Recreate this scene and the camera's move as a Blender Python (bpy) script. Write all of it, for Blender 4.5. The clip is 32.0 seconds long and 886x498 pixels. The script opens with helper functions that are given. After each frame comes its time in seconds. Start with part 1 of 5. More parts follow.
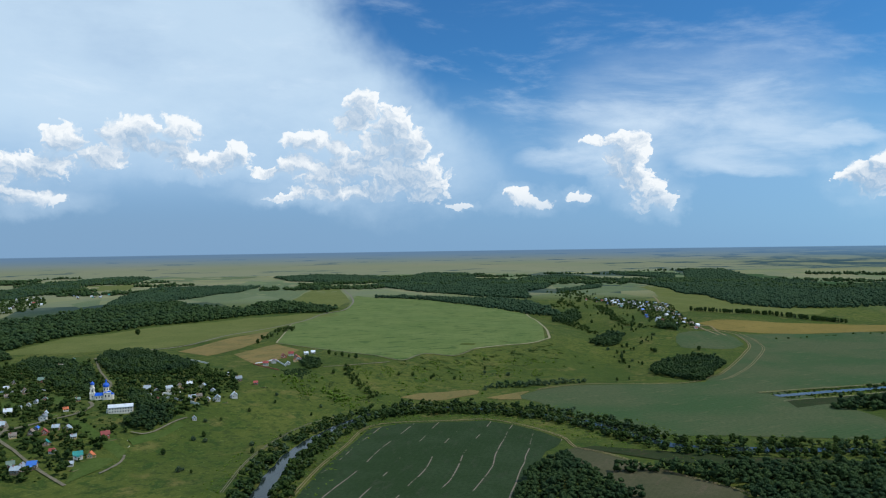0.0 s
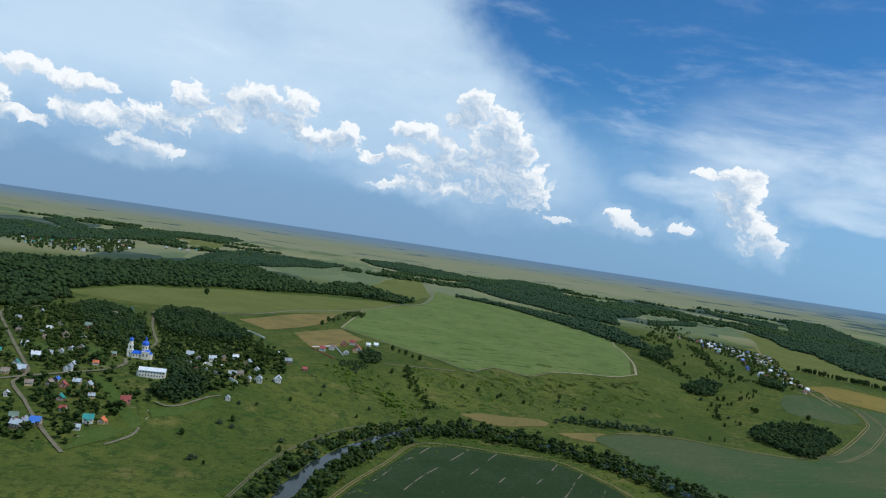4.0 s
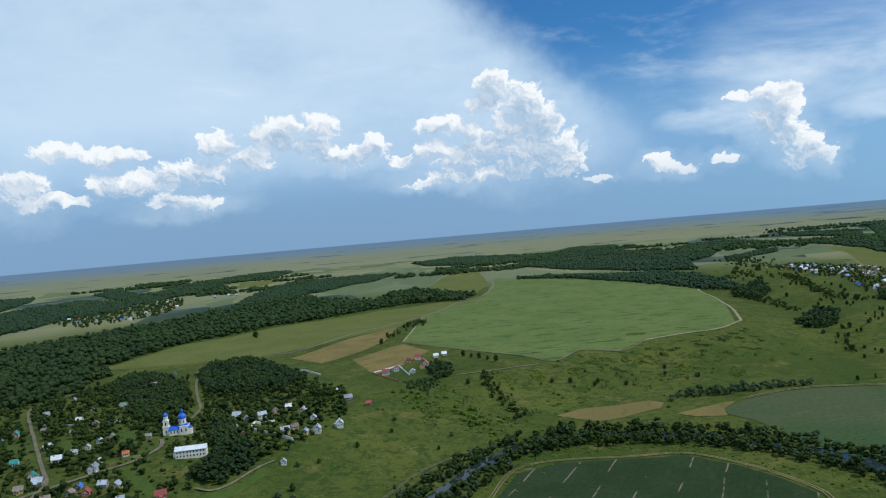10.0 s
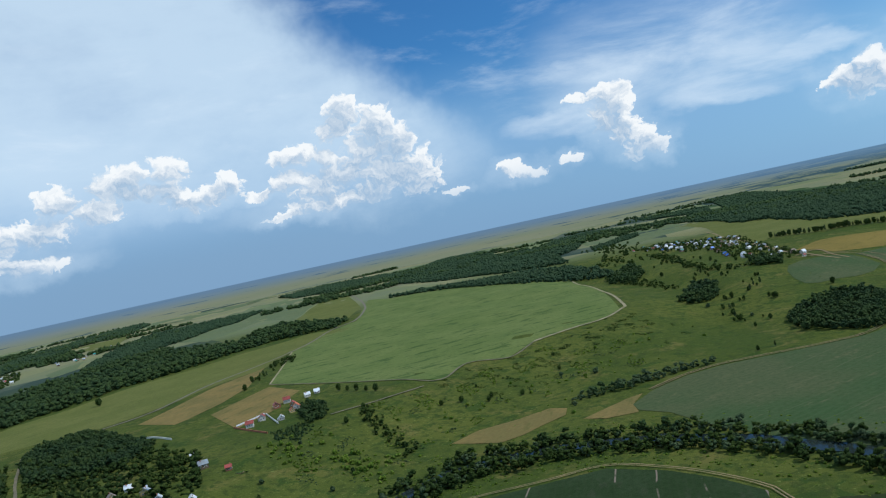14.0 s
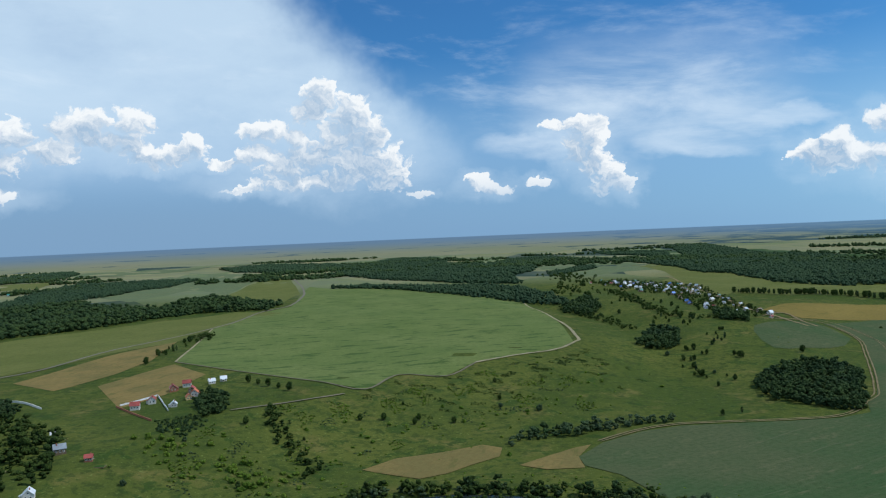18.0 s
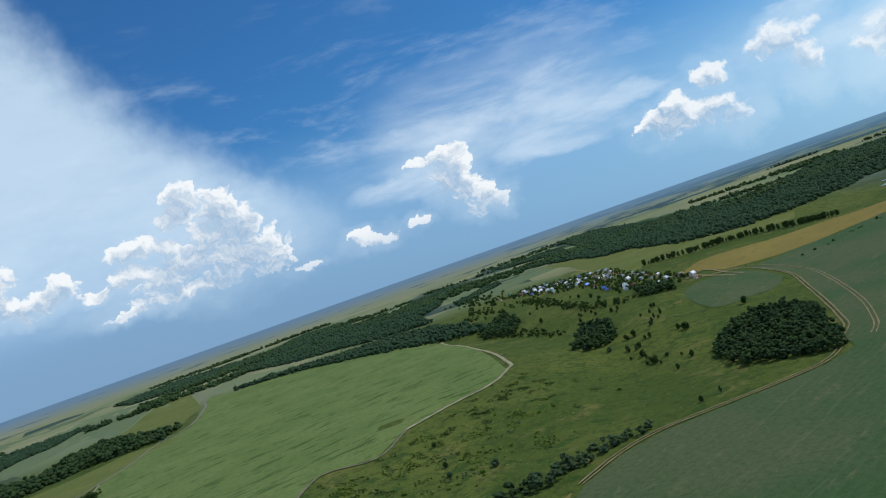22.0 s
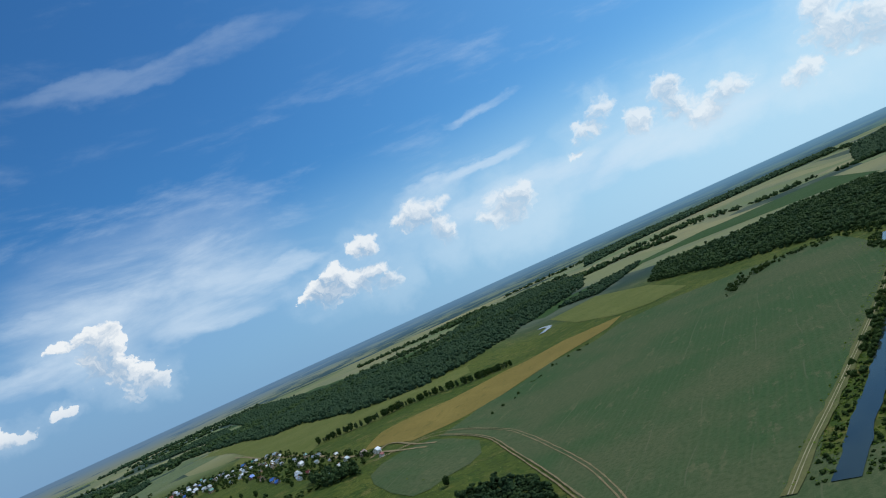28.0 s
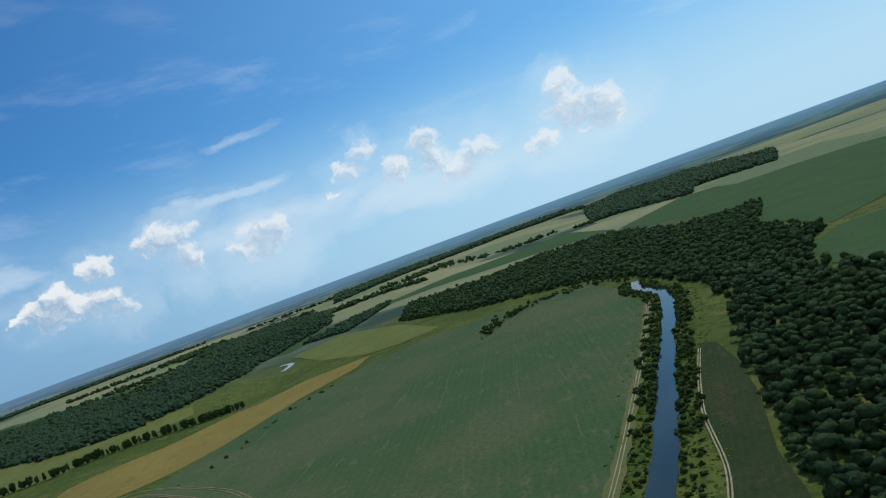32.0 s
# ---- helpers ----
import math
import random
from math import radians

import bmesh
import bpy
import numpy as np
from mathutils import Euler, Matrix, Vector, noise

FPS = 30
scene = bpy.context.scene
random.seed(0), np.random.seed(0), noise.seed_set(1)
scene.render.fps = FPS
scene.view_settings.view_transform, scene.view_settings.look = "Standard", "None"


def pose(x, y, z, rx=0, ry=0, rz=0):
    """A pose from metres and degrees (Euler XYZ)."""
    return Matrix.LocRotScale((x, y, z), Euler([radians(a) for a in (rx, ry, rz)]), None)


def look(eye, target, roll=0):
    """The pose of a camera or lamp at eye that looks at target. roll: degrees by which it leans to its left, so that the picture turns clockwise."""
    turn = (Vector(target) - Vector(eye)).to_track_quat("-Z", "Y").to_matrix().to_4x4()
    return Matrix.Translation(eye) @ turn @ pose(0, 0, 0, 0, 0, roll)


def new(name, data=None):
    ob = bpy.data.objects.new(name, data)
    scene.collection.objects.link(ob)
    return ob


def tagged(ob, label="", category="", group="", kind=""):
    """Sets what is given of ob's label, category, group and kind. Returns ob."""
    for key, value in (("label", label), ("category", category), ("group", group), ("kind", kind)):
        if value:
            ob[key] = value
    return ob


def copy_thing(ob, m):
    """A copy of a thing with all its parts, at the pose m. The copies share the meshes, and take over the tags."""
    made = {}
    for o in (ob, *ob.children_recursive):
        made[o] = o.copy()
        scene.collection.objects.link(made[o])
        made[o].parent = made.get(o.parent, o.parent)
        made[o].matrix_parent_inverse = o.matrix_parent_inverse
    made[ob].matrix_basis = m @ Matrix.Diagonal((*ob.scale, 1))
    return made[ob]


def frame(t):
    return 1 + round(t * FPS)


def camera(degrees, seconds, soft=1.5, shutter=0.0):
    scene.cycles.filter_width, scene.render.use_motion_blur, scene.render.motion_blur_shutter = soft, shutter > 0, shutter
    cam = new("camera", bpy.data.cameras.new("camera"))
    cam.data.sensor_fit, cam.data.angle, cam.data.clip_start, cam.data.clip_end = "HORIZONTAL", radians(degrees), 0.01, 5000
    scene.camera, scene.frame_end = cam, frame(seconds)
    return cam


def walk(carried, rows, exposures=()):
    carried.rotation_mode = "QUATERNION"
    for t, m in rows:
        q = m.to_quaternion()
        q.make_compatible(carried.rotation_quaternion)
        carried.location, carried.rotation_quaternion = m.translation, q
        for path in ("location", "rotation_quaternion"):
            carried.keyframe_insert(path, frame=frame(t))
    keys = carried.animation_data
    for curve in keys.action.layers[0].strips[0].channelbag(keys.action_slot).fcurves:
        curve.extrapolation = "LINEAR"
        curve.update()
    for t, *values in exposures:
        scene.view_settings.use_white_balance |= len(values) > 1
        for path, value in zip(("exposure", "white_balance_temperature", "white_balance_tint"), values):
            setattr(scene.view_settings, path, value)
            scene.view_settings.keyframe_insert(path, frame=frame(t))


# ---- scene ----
cam = camera(60.3, 32.0, soft=1.1)
# seconds, place, then heading (clockwise from +y), pitch and lean in degrees
PATH = [
    (0.0, 1.6, 5.7, 195.6, -0.11, -0.24, -0.84),
    (0.5, 2.2, 20.9, 195.2, -0.39, -0.48, 0.06),
    (1.0, 2.7, 36.3, 194.9, -0.78, -0.77, 1.48),
    (1.5, 3.0, 51.8, 194.6, -1.38, -0.96, 3.44),
    (2.0, 3.0, 67.3, 194.3, -1.97, -0.74, 5.90),
    (2.5, 2.8, 82.7, 193.9, -2.88, -0.66, 8.16),
    (3.0, 2.4, 97.8, 193.5, -4.10, -0.72, 9.71),
    (3.5, 1.9, 112.7, 192.9, -5.57, -0.64, 9.41),
    (5.5, -1.1, 163.6, 190.8, -9.72, 0.19, 6.11),
    (6.0, -2.7, 174.8, 190.8, -10.79, 0.33, 5.99),
    (6.5, -4.6, 186.0, 190.9, -11.66, -0.02, 4.87),
    (7.0, -6.6, 197.2, 191.0, -12.53, -0.16, 2.67),
    (7.5, -8.6, 208.7, 190.8, -12.92, -0.07, 0.22),
    (8.0, -10.5, 220.4, 190.5, -13.08, -0.13, -2.03),
    (8.5, -12.3, 232.0, 190.0, -12.56, -0.44, -4.24),
    (9.0, -14.0, 243.7, 189.3, -12.02, -0.91, -5.63),
    (9.5, -15.7, 255.5, 188.5, -11.36, -1.26, -5.23),
    (10.0, -17.3, 267.4, 187.4, -10.70, -1.30, -4.95),
    (10.5, -18.8, 279.8, 186.2, -10.14, -0.94, -6.13),
    (11.0, -20.2, 292.8, 184.7, -9.61, -0.51, -8.27),
    (11.5, -21.6, 306.5, 183.0, -8.37, -0.43, -10.14),
    (12.0, -23.0, 320.6, 181.0, -6.75, -0.72, -11.10),
    (12.5, -24.1, 335.1, 178.9, -4.99, -0.94, -11.20),
    (13.0, -24.8, 349.7, 176.9, -3.48, -1.10, -10.88),
    (13.5, -25.0, 364.2, 175.0, -2.22, -0.92, -11.77),
    (14.0, -24.9, 378.5, 173.3, -0.73, -1.14, -12.29),
    (14.5, -24.5, 392.5, 171.7, 0.05, -1.51, -10.40),
    (16.5, -22.6, 442.5, 167.7, 2.31, -1.29, -3.86),
    (17.0, -22.2, 455.1, 166.8, 2.43, -1.45, -3.08),
    (17.5, -22.0, 468.2, 165.9, 2.51, -1.51, -2.80),
    (18.0, -21.5, 481.7, 164.8, 2.67, -1.26, -2.46),
    (18.5, -20.2, 496.4, 163.8, 2.75, -0.87, -3.60),
    (19.0, -18.6, 511.4, 162.8, 2.90, -0.80, -7.60),
    (19.5, -16.6, 526.8, 161.8, 3.27, -0.90, -11.45),
    (20.0, -14.3, 542.7, 160.7, 4.20, -1.21, -12.37),
    (20.5, -11.6, 559.1, 159.7, 5.84, -1.05, -13.13),
    (21.0, -8.2, 576.1, 158.6, 7.44, -0.11, -15.77),
    (21.5, -4.3, 593.6, 157.4, 9.00, 0.56, -18.26),
    (22.0, 0.3, 611.4, 156.3, 10.98, 0.83, -19.39),
    (22.5, 5.5, 629.7, 155.2, 13.16, 1.06, -19.09),
    (23.0, 11.4, 648.2, 154.1, 15.12, 1.19, -19.32),
    (23.5, 17.9, 666.7, 153.2, 16.91, 1.98, -21.18),
    (24.0, 25.0, 685.2, 152.4, 19.35, 2.89, -23.01),
    (24.5, 32.6, 703.3, 151.7, 22.35, 3.87, -22.99),
    (25.0, 40.6, 720.9, 151.2, 24.57, 4.85, -21.03),
    (25.5, 49.1, 737.9, 150.9, 26.86, 5.25, -21.61),
    (27.5, 86.3, 799.4, 150.7, 35.92, 4.21, -24.24),
    (28.0, 96.5, 813.1, 150.5, 38.50, 3.46, -24.28),
    (28.5, 106.9, 826.1, 150.2, 41.14, 2.51, -25.39),
    (29.0, 117.6, 838.6, 149.7, 43.62, 1.35, -24.55),
    (29.5, 128.6, 850.5, 148.3, 45.94, 0.20, -22.03),
    (30.0, 140.1, 861.9, 146.7, 48.33, -0.24, -21.17),
    (30.5, 152.1, 873.0, 144.6, 50.69, -0.26, -21.78),
    (31.0, 164.3, 883.8, 142.2, 52.89, -0.26, -22.54),
    (31.5, 176.4, 894.3, 140.2, 55.07, -0.45, -22.16),
    (32.0, 188.4, 904.7, 138.2, 56.64, -0.95, -20.12),
]


def aim(x, y, z, head, pitch, lean):
    h, p = radians(head), radians(pitch)
    way = Vector((math.sin(h) * math.cos(p), math.cos(h) * math.cos(p), math.sin(p)))
    return look((x, y, z), Vector((x, y, z)) + way * 100, lean)


walk(cam, [(row[0], aim(*row[1:])) for row in PATH], exposures=[(0, 0.0), (20, -0.03), (25, -0.06), (32, -0.15)])

# ---- light ----
SUN_HEAD, SUN_UP = radians(95), radians(50)
sun = new("sun", bpy.data.lights.new("sun", "SUN"))
sun.data.energy, sun.data.angle, sun.data.color = 3.1, radians(0.6), (1.0, 0.95, 0.87)
sun.matrix_world = look((0, 0, 900), Vector((0, 0, 900)) - Vector((math.sin(SUN_HEAD) * math.cos(SUN_UP), math.cos(SUN_HEAD) * math.cos(SUN_UP), math.sin(SUN_UP))))

world = bpy.data.worlds.new("sky")
scene.world = world
world.use_nodes = True


class Nodes:
    """Short ways to write node trees."""

    def __init__(self, tree):
        self.tree = tree

    def node(self, kind, **sets):
        n = self.tree.nodes.new(kind)
        for key, value in sets.items():
            setattr(n, key, value)
        return n

    def put(self, n, slot, value):
        if value is None:
            return
        if isinstance(value, bpy.types.NodeSocket):
            self.tree.links.new(value, n.inputs[slot])
        else:
            n.inputs[slot].default_value = value

    def math(self, op, a, b=None, c=None, clamp=False):
        n = self.node("ShaderNodeMath", operation=op, use_clamp=clamp)
        for i, v in enumerate((a, b, c)):
            self.put(n, i, v)
        return n.outputs[0]

    def vec(self, op, a, b=None, out=0):
        n = self.node("ShaderNodeVectorMath", operation=op)
        self.put(n, 0, a)
        if op == "SCALE":
            self.put(n, 3, b)
        else:
            self.put(n, 1, b)
        return n.outputs[out]

    def noise(self, vector, scale, detail=4.0, rough=0.55, warp=0.0):
        n = self.node("ShaderNodeTexNoise")
        self.put(n, "Vector", vector), self.put(n, "Scale", scale), self.put(n, "Detail", detail)
        self.put(n, "Roughness", rough), self.put(n, "Distortion", warp)
        return n.outputs[0]

    def cloud_noise(self, vector, scale, detail=4.0, rough=0.58):
        n = self.node("ShaderNodeTexNoise")
        self.put(n, "Vector", vector), self.put(n, "Scale", scale), self.put(n, "Detail", detail), self.put(n, "Roughness", rough)
        return n.outputs["Color"]

    def map(self, value, a, b, c=0.0, d=1.0, smooth=True):
        n = self.node("ShaderNodeMapRange", interpolation_type="SMOOTHSTEP" if smooth else "LINEAR")
        for i, v in enumerate((value, a, b, c, d)):
            self.put(n, i, v)
        return n.outputs[0]

    def mix(self, factor, a, b, blend="MIX"):
        n = self.node("ShaderNodeMix", data_type="RGBA", blend_type=blend)
        self.put(n, 0, factor), self.put(n, 6, a), self.put(n, 7, b)
        return n.outputs[2]

    def join(self, x, y, z=0.0):
        n = self.node("ShaderNodeCombineXYZ")
        for i, v in enumerate((x, y, z)):
            self.put(n, i, v)
        return n.outputs[0]

    def split(self, v):
        n = self.node("ShaderNodeSeparateXYZ")
        self.put(n, 0, v)
        return n.outputs


def rgb(r, g, b):
    return (r, g, b, 1.0)


# cumulus puffs: heading and height in degrees, half width, half height
PUFFS = [
    (-39.2, 5.0, 2.0, 1.48), (-37.5, 4.1, 3.04, 0.52), (-36.8, 7.4, 1.91, 0.61), (-33.9, 7.0, 2.61, 0.7), (-32.2, 5.1, 3.39, 0.96), (-29.0, 3.7, 2.7, 0.78),
    (-28.1, 5.8, 3.04, 1.22), (-26.5, 7.6, 1.48, 1.13), (-24.2, 6.3, 1.83, 0.78), (-22.3, 8.1, 2.52, 1.22), (-21.0, 7.2, 3.04, 0.61), (-19.0, 8.5, 1.57, 1.13),
    (-18.7, 6.6, 1.65, 0.7), (-17.5, 5.9, 2.52, 0.61), (-16.8, 6.4, 1.74, 0.7), (-15.0, 6.5, 1.39, 0.78), (-14.9, 6.9, 1.22, 0.87), (-13.0, 5.6, 1.22, 0.43),
    (-11.5, 3.7, 1.74, 0.39), (-11.0, 6.2, 1.83, 0.87), (-10.1, 7.8, 2.09, 0.78), (-9.0, 5.5, 1.96, 1.13), (-7.9, 7.4, 1.04, 0.61), (-7.0, 4.1, 4.78, 0.7),
]
PUFFS += [
    (-6.7, 9.2, 1.65, 1.22), (-6.5, 6.1, 2.52, 1.39), (-6.1, 10.2, 1.57, 1.3), (-4.6, 7.3, 2.61, 1.22), (-3.7, 8.7, 1.65, 1.83), (-3.2, 5.3, 3.57, 1.83),
    (-2.3, 7.4, 1.39, 1.74), (-1.4, 3.8, 1.91, 0.7), (-1.1, 4.6, 1.65, 1.48), (1.3, 3.0, 1.04, 0.26), (5.2, 3.8, 0.96, 0.48), (6.4, 3.2, 1.83, 0.61),
    (10.0, 3.6, 0.87, 0.39), (11.4, 7.5, 1.3, 0.52), (12.8, 5.9, 1.04, 1.48), (13.5, 7.5, 1.65, 1.13), (14.0, 4.6, 1.39, 1.22), (14.1, 6.4, 1.13, 1.3),
    (14.5, 2.7, 0.78, 0.52), (15.2, 3.7, 1.3, 1.04), (16.4, 2.9, 0.78, 0.78), (28.0, 4.2, 1.04, 0.61), (28.9, 4.2, 1.57, 0.61), (29.3, 4.5, 1.57, 0.7),
]
PUFFS += [
    (29.6, 3.8, 1.74, 0.87), (30.3, 4.7, 1.13, 0.96), (31.6, 3.8, 1.57, 0.96), (31.7, 3.8, 2.0, 0.87), (32.5, 4.1, 2.0, 0.7), (33.2, 6.1, 1.22, 0.87),
    (33.9, 3.0, 1.04, 0.87), (36.7, 6.7, 1.22, 0.61), (38.0, 6.5, 2.17, 1.13), (39.1, 5.0, 0.96, 1.39), (42.9, 4.1, 1.13, 0.78), (44.6, 4.4, 1.91, 1.57),
    (45.5, 5.3, 1.22, 0.78), (50.6, 5.7, 0.87, 0.3), (52.0, 7.1, 1.13, 0.7), (53.4, 8.0, 0.96, 0.87), (55.4, 5.9, 1.22, 1.13), (58.1, 7.0, 1.3, 1.3),
    (58.4, 5.5, 1.65, 1.04), (59.9, 4.5, 1.91, 1.04), (61.8, 5.3, 1.57, 1.04), (66.5, 3.9, 1.39, 0.96), (68.7, 7.5, 1.3, 1.04), (69.2, 5.7, 1.91, 1.74),
]
PUFFS += [
    (70.1, 5.4, 1.22, 0.78), (70.9, 3.9, 1.57, 0.78), (71.1, 5.2, 1.74, 1.3),
]

# thin ice-cloud streaks and fans, given in the same way
STREAKS = [(43.2, 8.1, 4.13, 0.43), (39.3, 7.8, 2.61, 0.7), (25.4, 23.1, 9.13, 0.87), (19.3, 23.5, 5.22, 0.7), (45.7, 11.8, 2.61, 0.39), (19.1, 10.5, 6.52, 1.57), (20.1, 7.9, 6.96, 1.13), (25.3, 7.0, 4.78, 0.61), (46.1, 5.2, 6.52, 0.96), (57.4, 3.8, 6.96, 1.13), (17.4, 9.6, 5.22, 1.13), (21.2, 8.7, 5.22, 1.22), (12.5, 10.0, 2.61, 0.61), (10.3, 6.5, 3.91, 0.96), (21.8, 5.7, 4.78, 1.04)]


def puff_group(name, puffs, soft):
    """A node group: a place in the sky (degrees) to how deep inside the nearest puff it lies."""
    g = bpy.data.node_groups.new(name, "ShaderNodeTree")
    g.interface.new_socket("Place", in_out="INPUT", socket_type="NodeSocketVector")
    g.interface.new_socket("Depth", in_out="OUTPUT", socket_type="NodeSocketFloat")
    w = Nodes(g)
    place, end = w.node("NodeGroupInput").outputs[0], w.node("NodeGroupOutput")
    total = None
    for x, y, rx, ry in puffs:
        near = w.vec("MULTIPLY", w.vec("SUBTRACT", place, (x, y, 0)), (1 / rx, 1 / ry, 0))
        q = w.vec("DOT_PRODUCT", near, near, out=1)
        total = q if total is None else w.math("SMOOTH_MIN", total, q, soft)
    w.put(end, 0, w.math("SUBTRACT", 1.0, total))
    return g


w = Nodes(world.node_tree)
world.node_tree.nodes.clear()
ray = w.node("ShaderNodeTexCoord").outputs["Generated"]
sx, sy, sz = w.split(ray)
head = w.math("MULTIPLY", w.math("ARCTAN2", sx, sy), 57.29578)
high = w.math("MULTIPLY", w.math("ARCSINE", sz), 57.29578)
place = w.join(head, high)
sky = w.node("ShaderNodeTexSky", sky_type="NISHITA", sun_disc=False, sun_elevation=SUN_UP, sun_rotation=SUN_HEAD, air_density=1.0, dust_density=1.2, ozone_density=2.0, altitude=200)
color = w.vec("SCALE", w.mix(1.0, sky.outputs[0], rgb(0.315, 0.83, 1.30), "MULTIPLY"), 0.084)
# pale haze towards the horizon
low = w.map(high, 13.5, 5.0, 0.0, 1.0)
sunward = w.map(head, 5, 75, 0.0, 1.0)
color = w.mix(w.math("MULTIPLY", low, 0.80), color, w.mix(sunward, rgb(0.25, 0.45, 0.72), rgb(0.36, 0.69, 1.0)))
# high thin veil over the western half, with a ragged edge
broad = w.noise(place, 0.10, 5, 0.6)
edge = w.math("ADD", w.math("ADD", w.math("MULTIPLY", high, -0.95), 8.8), w.math("MULTIPLY", w.math("SUBTRACT", broad, 0.5), 11.0))
veil = w.map(w.math("SUBTRACT", edge, head), -3.0, 3.5)
streak = w.noise(w.vec("MULTIPLY", place, (0.5, 1.0, 0)), 0.16, 6, 0.6)
veil = w.math("MULTIPLY", veil, w.math("MULTIPLY", w.map(high, 2.0, 10.0, 0.0, 0.86), w.map(streak, 0.2, 0.6, 0.75, 1.0)))
color = w.mix(veil, color, rgb(0.61, 0.785, 0.95))
# grey-blue murk low in the west, white glare low towards the sun
murk = w.math("MULTIPLY", w.map(high, 6.5, 1.0), w.map(head, 25, -25))
color = w.mix(w.math("MULTIPLY", murk, 0.75), color, rgb(0.215, 0.36, 0.55))
glare = w.math("MULTIPLY", w.map(high, 12.0, 1.0), w.map(head, 25, 85))
color = w.mix(w.math("MULTIPLY", glare, 0.75), color, rgb(0.72, 0.92, 1.0))
color = w.mix(w.map(head, 25, 85, 0.0, 0.35), color, rgb(0.30, 0.66, 1.0))
# wisps of ice cloud: one broad fan, thin streaks elsewhere
fine = w.noise(w.vec("MULTIPLY", w.join(w.math("ADD", head, w.math("MULTIPLY", high, 0.8)), high), (0.30, 1.0, 0)), 0.32, 7, 0.62, 0.25)
patch = w.math("MULTIPLY", w.map(head, 7, 14), w.map(head, 30, 20))
patch = w.math("MULTIPLY", patch, w.math("MULTIPLY", w.map(high, 5, 8), w.map(high, 15, 10.0)))
wisp = w.math("ADD", w.math("MULTIPLY", patch, w.map(fine, 0.25, 0.62, 0.15, 0.62)), w.math("MULTIPLY", w.map(fine, 0.50, 0.80), w.math("MULTIPLY", w.map(high, 5.0, 10.0), w.map(head, 25, -5, 0.28, 0.5))))
fans = w.node("ShaderNodeGroup", node_tree=puff_group("streaks", STREAKS, 0.6))
w.put(fans, 0, w.vec("ADD", place, w.vec("MULTIPLY", w.vec("SUBTRACT", w.cloud_noise(w.vec("MULTIPLY", place, (0.5, 1.0, 0)), 0.35, 5), (0.5, 0.5, 0.5)), (5.0, 3.0, 0))))
wisp = w.math("MAXIMUM", wisp, w.math("MULTIPLY", w.map(fans.outputs[0], -1.0, 0.9), w.map(fine, 0.28, 0.66, 0.10, 0.62)))
wisp = w.math("MULTIPLY", wisp, w.map(high, 14.0, 20.0, 1.0, 0.32))
color = w.mix(wisp, color, rgb(0.74, 0.87, 1.0))
# the cumulus: puffs with a billowing outline, white towards the sun and blue-grey below
def knobs(at):
    total = w.math("MULTIPLY", w.math("SUBTRACT", w.noise(at, 0.55, 6, 0.62), 0.5), 1.5)
    for scale, much in ((0.9, 0.55), (2.0, 0.45), (4.6, 0.26)):
        cell = w.node("ShaderNodeTexVoronoi", feature="SMOOTH_F1")
        w.put(cell, "Vector", at), w.put(cell, "Scale", scale), w.put(cell, "Smoothness", 0.5)
        total = w.math("ADD", total, w.math("MULTIPLY", w.math("SUBTRACT", 0.42, cell.outputs["Distance"]), much))
    return total


billow = w.vec("MULTIPLY", w.vec("SUBTRACT", w.cloud_noise(place, 0.6, 5), (0.5, 0.5, 0.5)), (3.0, 2.2, 0))
at = w.vec("ADD", place, billow)
puffs = puff_group("puffs", PUFFS, 0.35)
deep = w.node("ShaderNodeGroup", node_tree=puffs)
w.put(deep, 0, at)
above = w.node("ShaderNodeGroup", node_tree=puffs)
w.put(above, 0, w.vec("ADD", at, (0.40, 0.70, 0)))
here, lit = knobs(at), knobs(w.vec("ADD", at, (0.14, 0.20, 0)))
# thin milky cloud round and under the heaps
halo = w.math("MULTIPLY", w.map(deep.outputs[0], -5.0, 0.8), w.map(streak, 0.30, 0.65, 0.05, 0.50))
mist = w.math("MULTIPLY", w.map(deep.outputs[0], -9.0, 0.0), w.map(head, 24, 44, 0.0, 0.72))
mist = w.math("MULTIPLY", mist, w.map(w.math("ADD", high, w.math("MULTIPLY", streak, 8.0)), 14.0, 5.0))
color = w.mix(w.math("MAXIMUM", halo, mist), color, w.mix(sunward, rgb(0.55, 0.72, 0.90), rgb(0.64, 0.85, 1.0)))
body = w.math("ADD", w.math("ADD", deep.outputs[0], w.map(head, 22, 34, 0.05, 0.32)), here)
shade = w.map(w.math("ADD", above.outputs[0], w.math("MULTIPLY", w.math("SUBTRACT", w.noise(at, 0.5, 4, 0.55), 0.5), 3.2)), -0.9, 1.2, 1.10, 0.10)
shade = w.math("ADD", shade, w.math("MULTIPLY", w.math("SUBTRACT", here, lit), 0.75), clamp=True)
shade = w.math("ADD", shade, w.map(head, 28, 50, 0.0, 0.15), clamp=True)
soft = w.math("ADD", w.map(shade, 0.0, 0.7, 1.1, 0.28), w.map(head, 24, 40, 0.0, 0.7))
cover = w.math("MULTIPLY", w.map(body, -0.10, soft), w.map(w.math("ADD", deep.outputs[0], w.map(head, 22, 34, 0.0, 0.5)), -1.2, -0.2))
cover = w.math("MULTIPLY", cover, w.map(high, 0.8, 4.5, 0.15, 0.97))
cover = w.math("MULTIPLY", cover, w.map(head, 26, 45, 1.0, 0.72))
cloud = w.mix(shade, rgb(0.38, 0.53, 0.71), rgb(0.93, 0.97, 1.0))
color = w.mix(cover, color, cloud)
